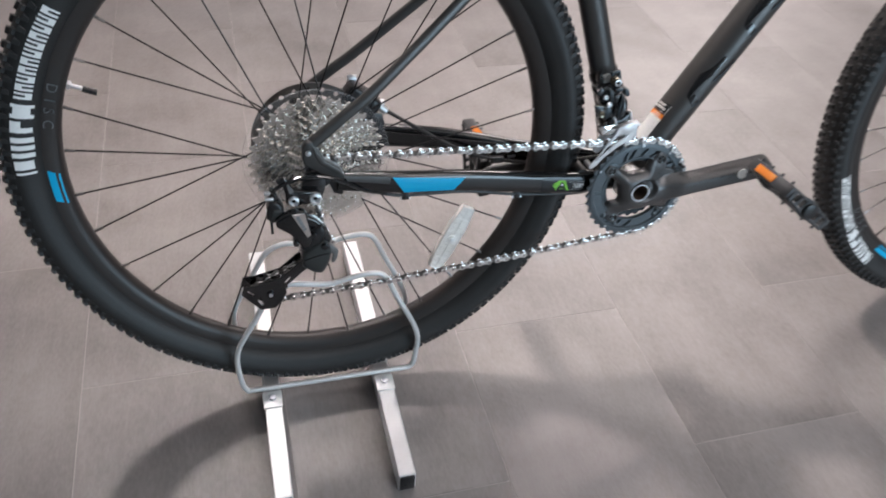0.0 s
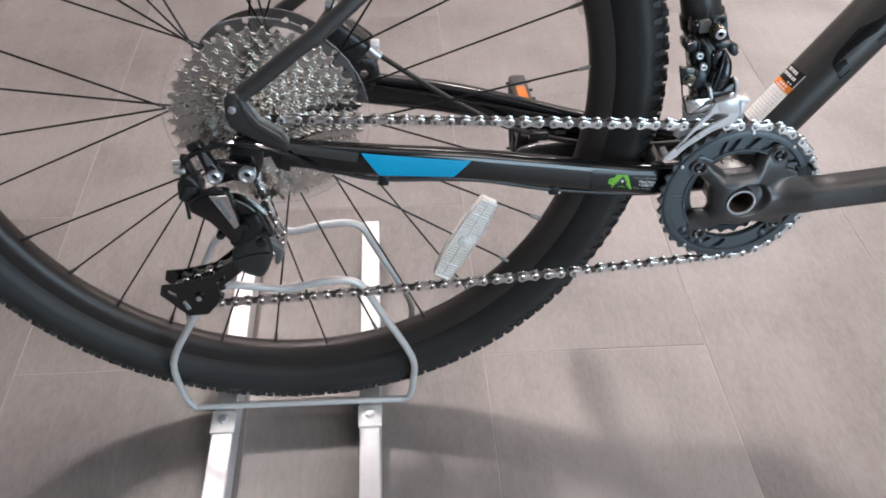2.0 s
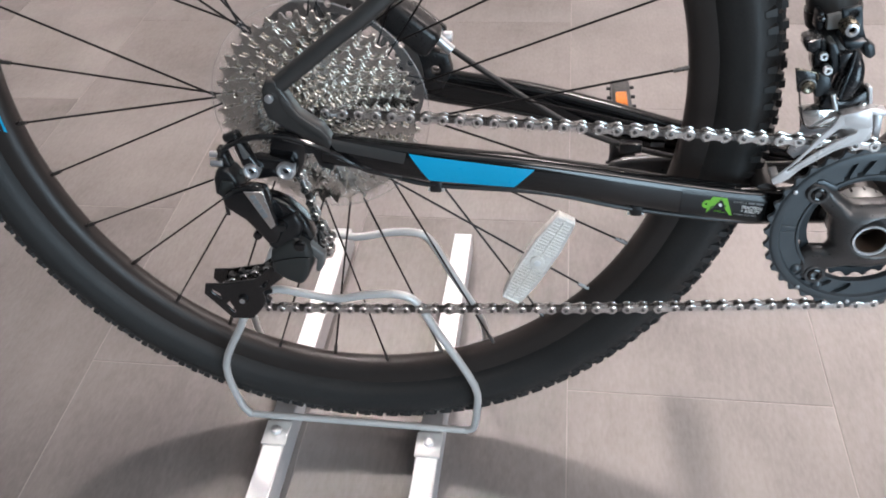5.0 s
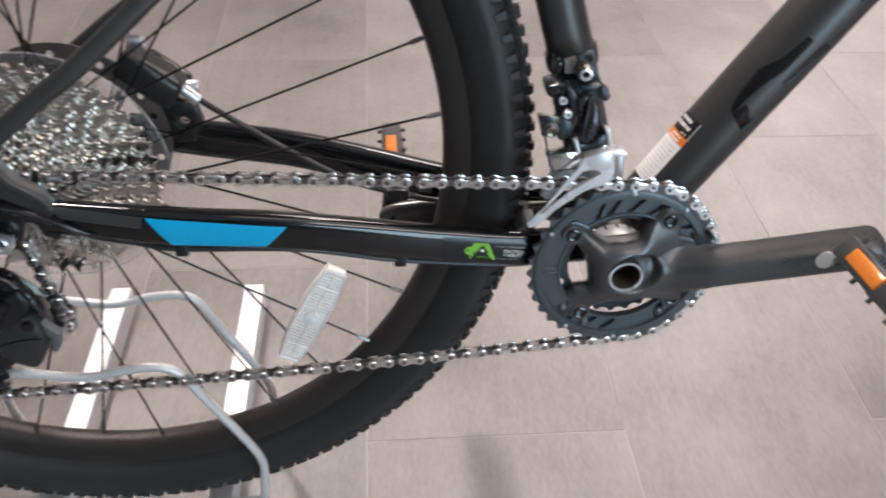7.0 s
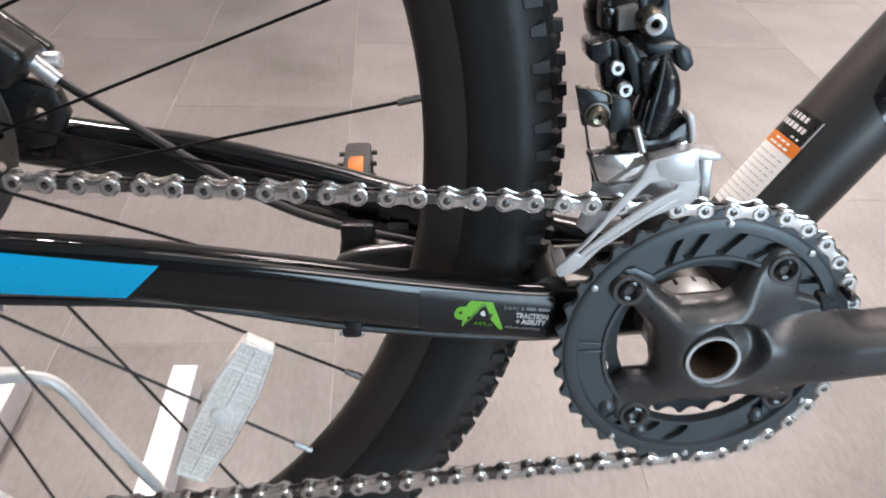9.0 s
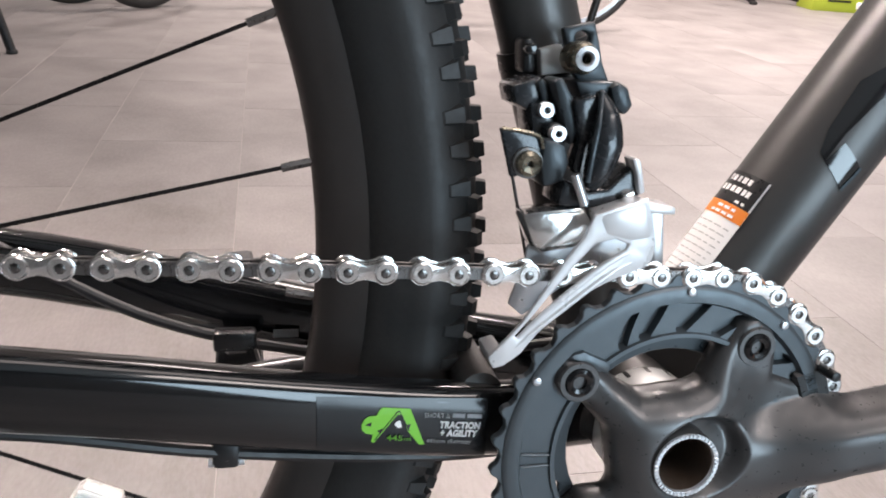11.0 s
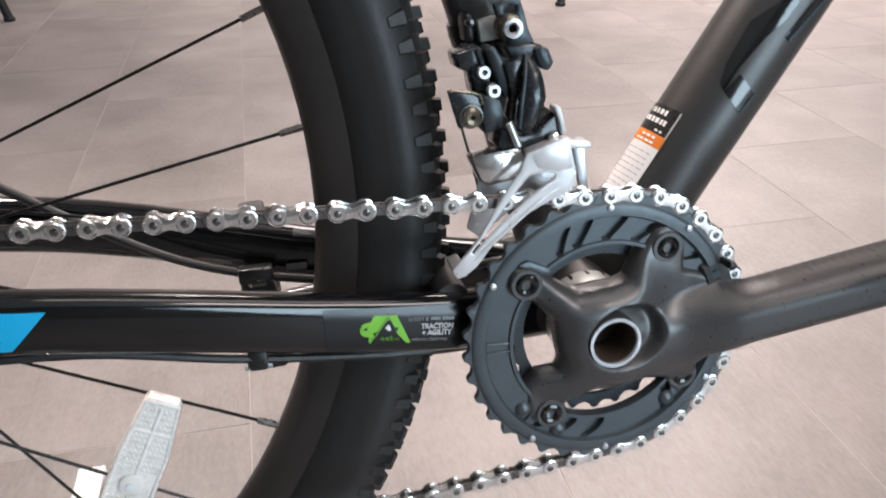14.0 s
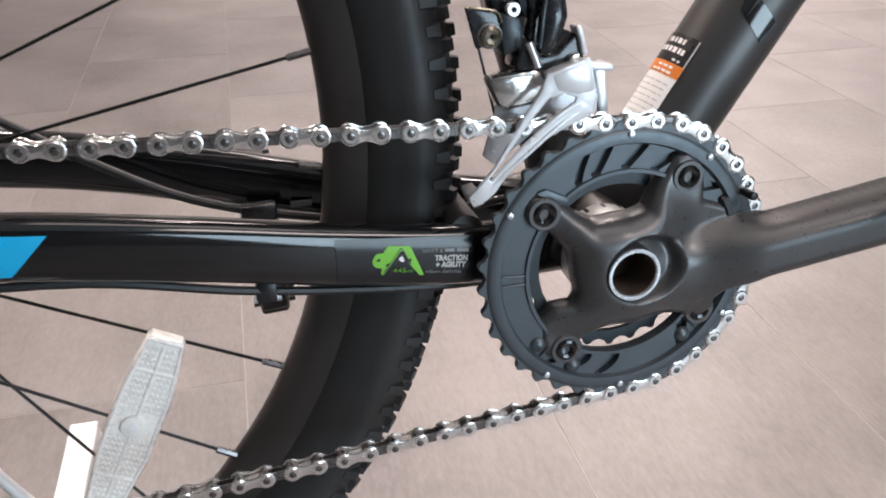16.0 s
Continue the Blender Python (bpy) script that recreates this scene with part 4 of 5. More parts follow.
# ribs and bosses on the rest of the web
for a in (179, 184, 228, 318):
    pts = [(r * math.cos(radians(a - 60 * (r - 0.050))), -0.0536, r * math.sin(radians(a - 60 * (r - 0.050)))) for r in (0.0500, 0.0540, 0.0580, 0.0622)]
    part("web_rib", sweep(pts, [(0.0005, 0.0008), (0.0008, 0.0012), (0.0008, 0.0012), (0.0005, 0.0008)], 8, 3), RING, chainring)
for a, rr in ((222, 0.0580), (236, 0.0545), (246, 0.0590), (310, 0.0590)):
    boss = lathe([(0.0004, -0.0562), (0.0024, -0.0558), (0.0040, -0.0545), (0.0046, -0.0530), (0.0004, -0.0530)], 20)
    part("web_boss", boss, RING, chainring).location = (rr * math.cos(radians(a)), 0, rr * math.sin(radians(a)))
for a in (89.5, 51, -30, -88, -125, 150):
    part("ring_pin", cyl(0.0017, 0.002, (0.0680 * math.cos(radians(a)), -0.0562, 0.0680 * math.sin(radians(a))), seg=12, bevel=0.0004), SILVER, chainring)
part("chain_catcher", cyl(0.0022, 0.012, (0.0722 * math.cos(radians(27)), -0.0585, 0.0722 * math.sin(radians(27))), seg=10, bevel=0.0005), BLACKPL, chainring)
part("ring_guard", plate(arc(0, 0, 0.0740, 9, 28, 8) + arc(0, 0, 0.0590, 31, 12, 8), -0.0560, -0.0510, 0.0015), BLACKPL, chainring)
small = part("inner_chainring", plate(gear(24, PITCH / (2 * math.sin(math.pi / 24)) - 0.0014, 0.0009), -0.0455, -0.0430, 0.0004, holes=[arc(0, 0, 0.0405, 0, 350, 35)]), FDGREY, bike, "smaller inner chainring", smooth=False)
small.location = (BBX, RINGS_OUT - 0.0005, BBZ)
part("crank_arm", sweep([(BBX + 0.012, 0.0560, BBZ), (BBX - 0.040, 0.0580, BBZ - 0.0070), (BBX - 0.120, 0.0640, BBZ - 0.0200), (BBX - 0.166, 0.0680, BBZ - 0.0275), (BBX - 0.178, 0.0686, BBZ - 0.0295), (BBX - 0.186, 0.0690, BBZ - 0.0307), (BBX - 0.191, 0.0692, BBZ - 0.0315)], [(0.0185, 0.0085), (0.0170, 0.0080), (0.0155, 0.0070), (0.0150, 0.0068), (0.0138, 0.0066), (0.0112, 0.0058), (0.0060, 0.0040)], 24, 6, power=2.8), CRANK, bike, "matt grey left crank arm")


# ---- pedals ----
def pedal(name, at, side, turn):
    """A plastic platform pedal: turn is the slope of its length, side -1 right, 1 left; its own y axis runs outwards."""
    base = part(name, cyl(0.0062, 0.020, (0, 0.004, 0), seg=16, bevel=0.001), SPOKE, bike, "black plastic pedal with amber reflectors")
    base.matrix_basis = Matrix.Translation(at) @ Matrix.Rotation(radians(turn), 4, "Y") @ Matrix.Diagonal((1, side, 1, 1))
    part("pedal_axle", cyl(0.0105, 0.098, (0, 0.064, 0), seg=20, bevel=0.002, r2=0.0085), BLACKPL, base)
    for s in (-1, 1):
        part("end_bar", box((0.010, 0.088, 0.0190), (s * 0.043, 0.064, 0), 0.003, seg=2), PEDAL, base)
        part("reflector", box((0.003, 0.038, 0.0115), (s * 0.0482, 0.055, 0), 0.0015), AMBER, base, "amber reflector")
        for j in range(4):
            for zz in (-1, 1):
                part("grip_pin", cyl(0.0018, 0.005, (s * 0.043, 0.030 + 0.022 * j, zz * 0.0112), axis="z", seg=8), PEDAL, base)
    for y in (0.022, 0.106):
        bm = plate([(-0.044, -0.0090), (-0.020, -0.0100), (0, -0.0135), (0.020, -0.0100), (0.044, -0.0090), (0.044, 0.0090), (0.020, 0.0100), (0, 0.0135), (-0.020, 0.0100), (-0.044, 0.0090)], y - 0.004, y + 0.004, 0.0015,
                   holes=[[(-0.036, -0.006), (-0.027, -0.006), (-0.027, 0.006), (-0.036, 0.006)], [(-0.022, -0.006), (-0.014, -0.006), (-0.014, 0.006), (-0.022, 0.006)], [(0.014, -0.006), (0.022, -0.006), (0.022, 0.006), (0.014, 0.006)], [(0.027, -0.006), (0.036, -0.006), (0.036, 0.006), (0.027, 0.006)]])
        part("side_plate", bm, PEDAL, base)
    part("axle_cap", cyl(0.0110, 0.006, (0, 0.1115, 0), seg=20, bevel=0.0015), BLACKPL, base)
    for z in (-0.008, 0.008):
        part("cross_bar", box((0.078, 0.006, 0.006), (0, 0.064, z), 0.0012), PEDAL, base)
    return base


pedal("pedal", (0.6125, -0.0985, -0.0438), -1, 40)
pedal("pedal", (0.2640, 0.0680, -0.0985), 1, 86)

# ---- chain ----
CIRCLES = [(BBX, BBZ, R_OUT, 1), (0.0, 0.0, 0.0220, 1), (-0.0125, -0.1030, 0.0215, -1), (-0.0777, -0.1625, 0.0215, 1)]


def tangent(c1, c2):
    """End points of the line from circle 1 to circle 2, both turned round in their own sense (1: against the clock)."""
    d = Vector((c2[0] - c1[0], c2[1] - c1[1]))
    s1, s2 = c1[3] * c1[2], c2[3] * c2[2]
    ang = math.atan2(d.y, d.x) + math.asin((s2 - s1) / d.length)
    nrm = Vector((math.sin(ang), -math.cos(ang)))
    return Vector(c1[:2]) + nrm * s1, Vector(c2[:2]) + nrm * s2


joints = [tangent(CIRCLES[i], CIRCLES[(i + 1) % 4]) for i in range(4)]
track = []
for i in range(4):
    c = CIRCLES[i]
    a = joints[i - 1][1] - Vector(c[:2])
    b = joints[i][0] - Vector(c[:2])
    a0, a1 = math.atan2(a.y, a.x), math.atan2(b.y, b.x)
    span = (a1 - a0) * c[3] % (2 * math.pi) * c[3]
    count = max(8, int(abs(span) * c[2] / 0.0006))
    track += [(c[0] + c[2] * math.cos(a0 + span * k / count), c[1] + c[2] * math.sin(a0 + span * k / count)) for k in range(count + 1)]
    p, q = joints[i]
    # the lower run hangs a little
    sag = 0.004 if i == 3 else 0.0
    count = max(2, int((q - p).length / 0.0006))
    for k in range(1, count):
        f = k / count
        w = p.lerp(q, f)
        track.append((w.x, w.y - sag * 4 * f * (1 - f)))
lengths = [0.0]
for a, b in zip(track, track[1:] + track[:1]):
    lengths.append(lengths[-1] + math.hypot(b[0] - a[0], b[1] - a[1]))
LINKS = 2 * round(lengths[-1] / PITCH / 2)
STEP = lengths[-1] / LINKS


def along(s):
    s %= lengths[-1]
    i = min(int(np.searchsorted(lengths, s, side="right")) - 1, len(track) - 1)
    a, b = Vector(track[i]), Vector(track[(i + 1) % len(track)])
    f = (s - lengths[i]) / max(1e-9, lengths[i + 1] - lengths[i])
    return a.lerp(b, f)


def chain_y(p):
    """The chain's run across: on the outer ring ahead, on the smallest sprocket behind."""
    f = max(0.0, min(1.0, (p.x - 0.02) / 0.36))
    return -0.0640 + 0.0028 * f


def eight(half, r, waist, z=0.0):
    left = arc(-half, 0, r, 48, 312, 14)
    right = arc(half, 0, r, -132, 132, 14)
    return left + [(0, -waist)] + right + [(0, waist)]


def outer_link():
    bm = bmesh.new()
    for y0, y1 in ((-0.0037, -0.0026), (0.0026, 0.0037)):
        plate(eight(STEP / 2, 0.0046, 0.0026), y0, y1, 0.0006, bm=bm, seg=2)
    for s in (-1, 1):
        tmp = lathe([(0.0015, -0.0036), (0.0018, -0.0043), (0.0034, -0.0043), (0.0041, -0.0036)], 18)
        bmesh.ops.translate(tmp, vec=(s * STEP / 2, 0, 0), verts=tmp.verts)
        into(bm, tmp)
        cyl(0.0023, 0.0076, (s * STEP / 2, 0, 0), seg=12, bm=bm)
    return bm


def inner_link():
    bm = bmesh.new()
    for y0, y1 in ((-0.0026, -0.0017), (0.0017, 0.0026)):
        plate(eight(STEP / 2, 0.0034, 0.0026), y0, y1, 0.0003, bm=bm)
    for s in (-1, 1):
        cyl(0.0034, 0.0034, (s * STEP / 2, 0, 0), seg=12, bm=bm)
    return bm


chain = part("chain", rod((BBX, -0.0580, BBZ + R_OUT - 0.0020), (BBX + 0.004, -0.0580, BBZ + R_OUT - 0.0020), 0.0018, 6), CHROME, bike, "bright nickel-plated chain")
OUTER, INNER = mesh_of("outer_link", outer_link(), CHROME), mesh_of("inner_link", inner_link(), LINKIN)
PIN = mesh_of("pin_end", cyl(0.0016, 0.0006, (0, -0.0040, 0), seg=10, bevel=0.0002), LINKIN)
near = min(range(len(track)), key=lambda i: abs(track[i][0] - 0.3684) + (1 if track[i][1] < -0.02 else 0))
OFFSET = lengths[near] - STEP / 2
for k in range(LINKS):
    a, b = along(k * STEP + OFFSET), along((k + 1) * STEP + OFFSET)
    mid, d = (a + b) / 2, b - a
    m = Matrix.Translation((mid.x, chain_y(mid), mid.y)) @ Matrix.Rotation(-math.atan2(d.y, d.x), 4, "Y")
    if k % 2 == 0:
        share("outer_link", OUTER, chain, m)
        for s in (-1, 1):
            share("pin_end", PIN, chain, m @ Matrix.Translation((s * STEP / 2, 0, 0)))
    else:
        share("inner_link", INNER, chain, m)

# ---- rear derailleur ----
mech = part("rear_derailleur", plate([(-0.0480, -0.0120), (-0.0350, -0.0080), (-0.0080, -0.0110), (-0.0030, -0.0200), (-0.0080, -0.0290), (-0.0240, -0.0270), (-0.0360, -0.0300), (-0.0470, -0.0260)], -0.0880, -0.0780, 0.003, seg=3), BLACKGL, bike, "glossy black rear derailleur")


def mplate(name, outline, y0, y1, material, bevel=0.002, holes=(), label="", seg=3):
    return part(name, plate(outline, y0, y1, bevel, holes=holes, seg=seg), material, mech, label)


for x, y, z, r in ((-0.0386, 0.0, -0.0185, 1.0), (-0.0119, 0.0035, -0.0195, 1.12)):
    part("mech_bolt", lathe([(0.0024 * r, -0.0930), (0.0030 * r, -0.0945), (0.0040 * r, -0.0938), (0.0052 * r, -0.0952), (0.0063 * r, -0.0948), (0.0068 * r, -0.0930), (0.0068 * r, -0.0860), (0.0024 * r, -0.0860)], 28), SILVER, mech, "bright hex bolt").location = (x, y, z)
    part("bolt_socket", cyl(0.0030, 0.004, (x, y - 0.0900, z), seg=6), BLACKPL, mech)
# bracket arm that takes the cable housing, its lit facet set in paler grey
mplate("cable_arm", [(-0.0498, 0.0148), (-0.0454, 0.0135), (-0.0369, -0.0066), (-0.0320, -0.0140), (-0.0320, -0.0225), (-0.0365, -0.0255), (-0.0440, -0.0240), (-0.0460, -0.0150), (-0.0509, 0.0037)], -0.0925, -0.0830, BLACKGL, 0.0028)
mplate("lit_arm_face", [(-0.0462, 0.0105), (-0.0372, -0.0045), (-0.0390, -0.0068), (-0.0430, -0.0080), (-0.0450, 0.0010)], -0.0945, -0.0920, GREYAL, 0.0008, seg=1)
part("housing_end", rod((-0.0475, -0.0900, 0.0120), (-0.0560, -0.0895, 0.0080), 0.0036, 14), BLACKPL, mech)
# rear knuckle with the limit screws
mplate("knuckle", [(-0.0680, -0.0190), (-0.0610, -0.0160), (-0.0550, -0.0205), (-0.0506, -0.0296), (-0.0529, -0.0430), (-0.0648, -0.0469), (-0.0726, -0.0400), (-0.0715, -0.0260)], -0.0950, -0.0760, BLACKPL, 0.0032)
mplate("knuckle_face", [(-0.0640, -0.0260), (-0.0545, -0.0270), (-0.0545, -0.0415), (-0.0630, -0.0440), (-0.0690, -0.0390)], -0.0970, -0.0945, DARKPL, 0.0012)
mplate("screw_lug", [(-0.0665, -0.0010), (-0.0600, -0.0030), (-0.0560, -0.0180), (-0.0660, -0.0190)], -0.0900, -0.0800, BLACKGL, 0.0020)
for z, y in ((-0.0140, -0.0900), (-0.0295, -0.0900), (-0.0070, -0.0880)):
    part("limit_screw", cyl(0.0026, 0.010, (-0.0675, y, z), axis="x", seg=12, bevel=0.0006), SILVER, mech, "bright limit screw")
part("stop_screw", cyl(0.0017, 0.018, (-0.0674, -0.0900, -0.0535), axis="z", seg=10), BLACKPL, mech)
# parallelogram
mplate("outer_link_plate", [(-0.0637, -0.0378), (-0.0520, -0.0300), (-0.0397, -0.0262), (-0.0262, -0.0275), (-0.0190, -0.0700), (-0.0240, -0.0800), (-0.0315, -0.0817), (-0.0390, -0.0700), (-0.0472, -0.0586), (-0.0621, -0.0473)], -0.1050, -0.0930, BLACKGL, 0.0036)
mplate("silver_flash", [(-0.0433, -0.0298), (-0.0275, -0.0296), (-0.0214, -0.0608), (-0.0262, -0.0645)], -0.1062, -0.1046, CHROME, 0.0004, label="bright face strip", seg=1)
for k in range(5):
    part("flash_print", box((0.0036, 0.0006, 0.0044), (-0.0358 + 0.0017 * k, -0.1064, -0.0345 - 0.0042 * k), turn=Matrix.Rotation(radians(70), 4, "Y")), GREYPR, mech)
mplate("inner_link_plate", [(-0.0339, -0.0394), (-0.0235, -0.0415), (-0.0135, -0.0465), (-0.0014, -0.0593), (0.0055, -0.0795), (0.0002, -0.0853), (-0.0144, -0.0704), (-0.0247, -0.0617)], -0.0950, -0.0810, BLACKGL, 0.0030)
mplate("link_core", [(-0.0290, -0.0659), (-0.0170, -0.0580), (-0.0066, -0.0524), (-0.0011, -0.0637), (-0.0079, -0.0808), (-0.0281, -0.0920), (-0.0354, -0.0860)], -0.1000, -0.0850, BLACKPL, 0.0040)
part("link_pin", cyl(0.0042, 0.012, (-0.0180, -0.0985, -0.0640), seg=18, bevel=0.001), BLACKGL, mech)
for x, z in ((-0.0405, -0.0742), (-0.0268, -0.0745)):
    part("pivot_pin", cyl(0.0038, 0.014, (x, -0.0965, z), seg=16, bevel=0.0012), GREYAL if x > -0.03 else BLACKGL, mech)
# clutch housing with its switch, and the grey lever beside it
mplate("clutch_cover", [(-0.0325, -0.0912), (-0.0215, -0.0820), (-0.0094, -0.0756), (0.0016, -0.0802), (0.0030, -0.0920), (0.0012, -0.1040), (-0.0040, -0.1160), (-0.0098, -0.1253), (-0.0224, -0.1203), (-0.0332, -0.1123), (-0.0350, -0.1010)], -0.1030, -0.0770, DARKPL, 0.0055, label="dark grey clutch housing")
part("clutch_switch", cyl(0.0048, 0.005, (-0.0052, -0.1035, -0.0815), seg=18, bevel=0.0015), BLACKGL, mech)
part("cover_seam", sweep([(-0.0330, -0.1034, -0.1000), (-0.0200, -0.1036, -0.0960), (-0.0080, -0.1036, -0.0935), (0.0010, -0.1034, -0.0935)], 0.0006, 8, 5), BLACKGL, mech)
mplate("grey_lever", [(0.0010, -0.0824), (0.0126, -0.0945), (0.0105, -0.1050), (0.0058, -0.1126), (0.0024, -0.1109), (0.0050, -0.0988), (-0.0004, -0.0942)], -0.0975, -0.0900, GREYAL, 0.0016)
CAGE = [(-0.0120, -0.1180), (-0.0334, -0.1335), (-0.0576, -0.1540), (-0.0567, -0.1641), (-0.0640, -0.1760), (-0.0729, -0.1858), (-0.0923, -0.1869), (-0.1149, -0.1590), (-0.1113, -0.1475), (-0.0950, -0.1464), (-0.0627, -0.1391), (-0.0387, -0.1191), (-0.0220, -0.1080)]
for y0, y1 in ((-0.0785, -0.0762), (-0.0555, -0.0535)):
    mplate("cage_plate", CAGE, y0, y1, BLACKGL, 0.0006, holes=[[(-0.1070, -0.1530), (-0.0995, -0.1585), (-0.0995, -0.1625), (-0.1065, -0.1573)], [(-0.0958, -0.1700), (-0.0920, -0.1665), (-0.0877, -0.1775), (-0.0903, -0.1795)], [(-0.0585, -0.1465), (-0.0504, -0.1385), (-0.0495, -0.1405), (-0.0560, -0.1480)]] if y0 < -0.07 else (), seg=1)
for x, z in ((-0.0125, -0.1030), (-0.0777, -0.1625)):
    part("jockey_wheel", plate(gear(11, 0.0208, 0.0028), -0.0665, -0.0605, 0.0003, holes=[(0, 0, 0.004)], at=(x, z)), BLACKPL, mech, smooth=False)
part("jockey_bolt", cyl(0.0046, 0.0040, (-0.0777, -0.0795, -0.1625), seg=16, bevel=0.0008), BLACKGL, mech)
part("jockey_bolt_end", cyl(0.0026, 0.0014, (-0.0777, -0.0818, -0.1625), seg=6), SILVER, mech)

# ---- front derailleur ----
fd = part("front_derailleur", lathe([(0.0178, -0.006), (0.0196, -0.006), (0.0200, 0.0), (0.0196, 0.006), (0.0178, 0.006)], 40), BLACKPL, bike, "black front derailleur with silver cage")
tilt = Matrix.Rotation(math.atan2(0.0420, 0.1500) * -1, 4, "Y")
fd.matrix_basis = Matrix.Translation((0.3970, 0, 0.0810)) @ tilt @ Matrix.Rotation(radians(90), 4, "X")
fd_inv = fd.matrix_basis.inverted()


def fpart(name, bm, material, label="", parent=None):
    ob = part(name, bm, material, fd, label)
    ob.matrix_parent_inverse = fd_inv
    return ob


def fplate(name, outline, y0, y1, material, bevel=0.0012, holes=(), label=""):
    return fpart(name, plate(outline, y0, y1, bevel, holes=holes, seg=2), material, label)


def turned(name, profile, x, y, z, material, label="", seg=24):
    """A part turned round the y axis and set at a place."""
    fpart(name, lathe(profile, seg), material, label).location = (x, y, z)


# band end, lit part of the band as a pale plate, and slotted tab with its bolt
fplate("band_lug", [(0.3790, 0.0890), (0.3835, 0.0895), (0.3850, 0.0760), (0.3800, 0.0755)], -0.026, -0.012, BLACKPL, 0.002)
fpart("band_screw", cyl(0.0022, 0.006, (0.3815, -0.0275, 0.0850), seg=12, bevel=0.0005), BLACKGL)
fplate("lit_band_face", [(0.3872, 0.0849), (0.3959, 0.0873), (0.4025, 0.0766), (0.3884, 0.0748)], -0.0225, -0.0165, GALV, 0.0008)
fplate("clamp_tab", [(0.3923, 0.0933), (0.4050, 0.0963), (0.4075, 0.0885), (0.4094, 0.0810), (0.4133, 0.0728), (0.4033, 0.0704), (0.3971, 0.0774)], -0.0330, -0.0280, FDGREY, 0.0012,
       holes=[[(0.3975, 0.0893), (0.4005, 0.0875), (0.4035, 0.0888), (0.4036, 0.0915), (0.4005, 0.0925), (0.3978, 0.0915)]])
turned("clamp_bolt", [(0.0020, -0.0430), (0.0040, -0.0440), (0.0054, -0.0428), (0.0062, -0.0395), (0.0062, -0.0310), (0.0020, -0.0310)], 0.3985, 0, 0.0826, BRASS, "bronze hex clamp bolt", 28)
turned("bolt_face", [(0.0021, -0.0440), (0.0028, -0.0448), (0.0046, -0.0444), (0.0046, -0.0430), (0.0021, -0.0430)], 0.3985, 0, 0.0826, SILVER)
fplate("shelf", [(0.3951, 0.0744), (0.4113, 0.0744), (0.4092, 0.0698), (0.3981, 0.0675)], -0.0430, -0.0200, FDGREY, 0.0014)
fplate("upper_body", [(0.3717, 0.0721), (0.3823, 0.0755), (0.3854, 0.0732), (0.3878, 0.0652), (0.3776, 0.0630), (0.3733, 0.0653)], -0.0400, -0.0180, FDBLACK, 0.0018)
fplate("side_face", [(0.3806, 0.0735), (0.3823, 0.0752), (0.3848, 0.0728), (0.3862, 0.0660), (0.3832, 0.0655)], -0.0425, -0.0395, FDGREY, 0.0008)
fplate("screw_block", [(0.3780, 0.0660), (0.3900, 0.0665), (0.3945, 0.0510), (0.3830, 0.0470), (0.3800, 0.0540)], -0.0425, -0.0220, FDBLACK, 0.0018)
fplate("mid_rib", [(0.3842, 0.0746), (0.3876, 0.0762), (0.3949, 0.0646), (0.3961, 0.0578), (0.3929, 0.0509), (0.3908, 0.0556)], -0.0500, -0.0340, FDGREY, 0.0014)
for x, y, z in ((0.3841, 0.0110, 0.0636), (0.3869, 0.0042, 0.0558)):
    turned("limit_screw", [(0.0012, -0.0550), (0.0014, -0.0564), (0.0029, -0.0564), (0.0032, -0.0556), (0.0032, -0.0500), (0.0012, -0.0500)], x, y, z, SILVER, "small bright screw", 16)
    fpart("screw_boss", cyl(0.0038, 0.012, (x, y - 0.0470, z), seg=16, bevel=0.001), FDBLACK)
fplate("pivot_knob", [(0.4076, 0.0730), (0.4120, 0.0745), (0.4157, 0.0724), (0.4182, 0.0661), (0.4155, 0.0615), (0.4105, 0.0650)], -0.0460, -0.0330, FDGREY, 0.0024)
# parallelogram: dark inner face and smooth outer link
fplate("inner_face", [(0.3913, 0.0681), (0.4022, 0.0707), (0.4007, 0.0614), (0.3974, 0.0503), (0.3960, 0.0400), (0.3925, 0.0430), (0.3947, 0.0548)], -0.0535, -0.0440, FDBLACK, 0.0012)
fpart("outer_link_body", sweep([(0.4013, -0.0515, 0.0715), (0.4035, -0.0550, 0.0625), (0.4033, -0.0568, 0.0530), (0.4006, -0.0570, 0.0425), (0.3985, -0.0560, 0.0370)],
                               [(0.0014, 0.0020), (0.0047, 0.0050), (0.0064, 0.0060), (0.0048, 0.0052), (0.0026, 0.0030)], 22, 7, power=2.3), FDBLACK, "smooth black link body")
fpart("link_edge", sweep([(0.4012, -0.0542, 0.0712), (0.3992, -0.0590, 0.0610), (0.3972, -0.0610, 0.0510), (0.3962, -0.0605, 0.0395)], 0.0010, 10, 5), FDGREY)
# cable arm with its clamp
fplate("cable_fang", [(0.3641, 0.0580), (0.3784, 0.0551), (0.3804, 0.0506), (0.3769, 0.0418), (0.3690, 0.0398), (0.3661, 0.0509)], -0.0540, -0.0505, FDBLACK, 0.0008)
fpart("fang_edge", sweep([(0.3643, -0.0548, 0.0580), (0.3715, -0.0552, 0.0572), (0.3784, -0.0548, 0.0552), (0.3803, -0.0546, 0.0508)], 0.0007, 8, 4), BRASS)
turned("cable_clamp", [(0.0012, -0.0585), (0.0032, -0.0592), (0.0046, -0.0580), (0.0050, -0.0530), (0.0012, -0.0530)], 0.3747, 0, 0.0456, BRASS, "yellowish cable clamp bolt", 20)
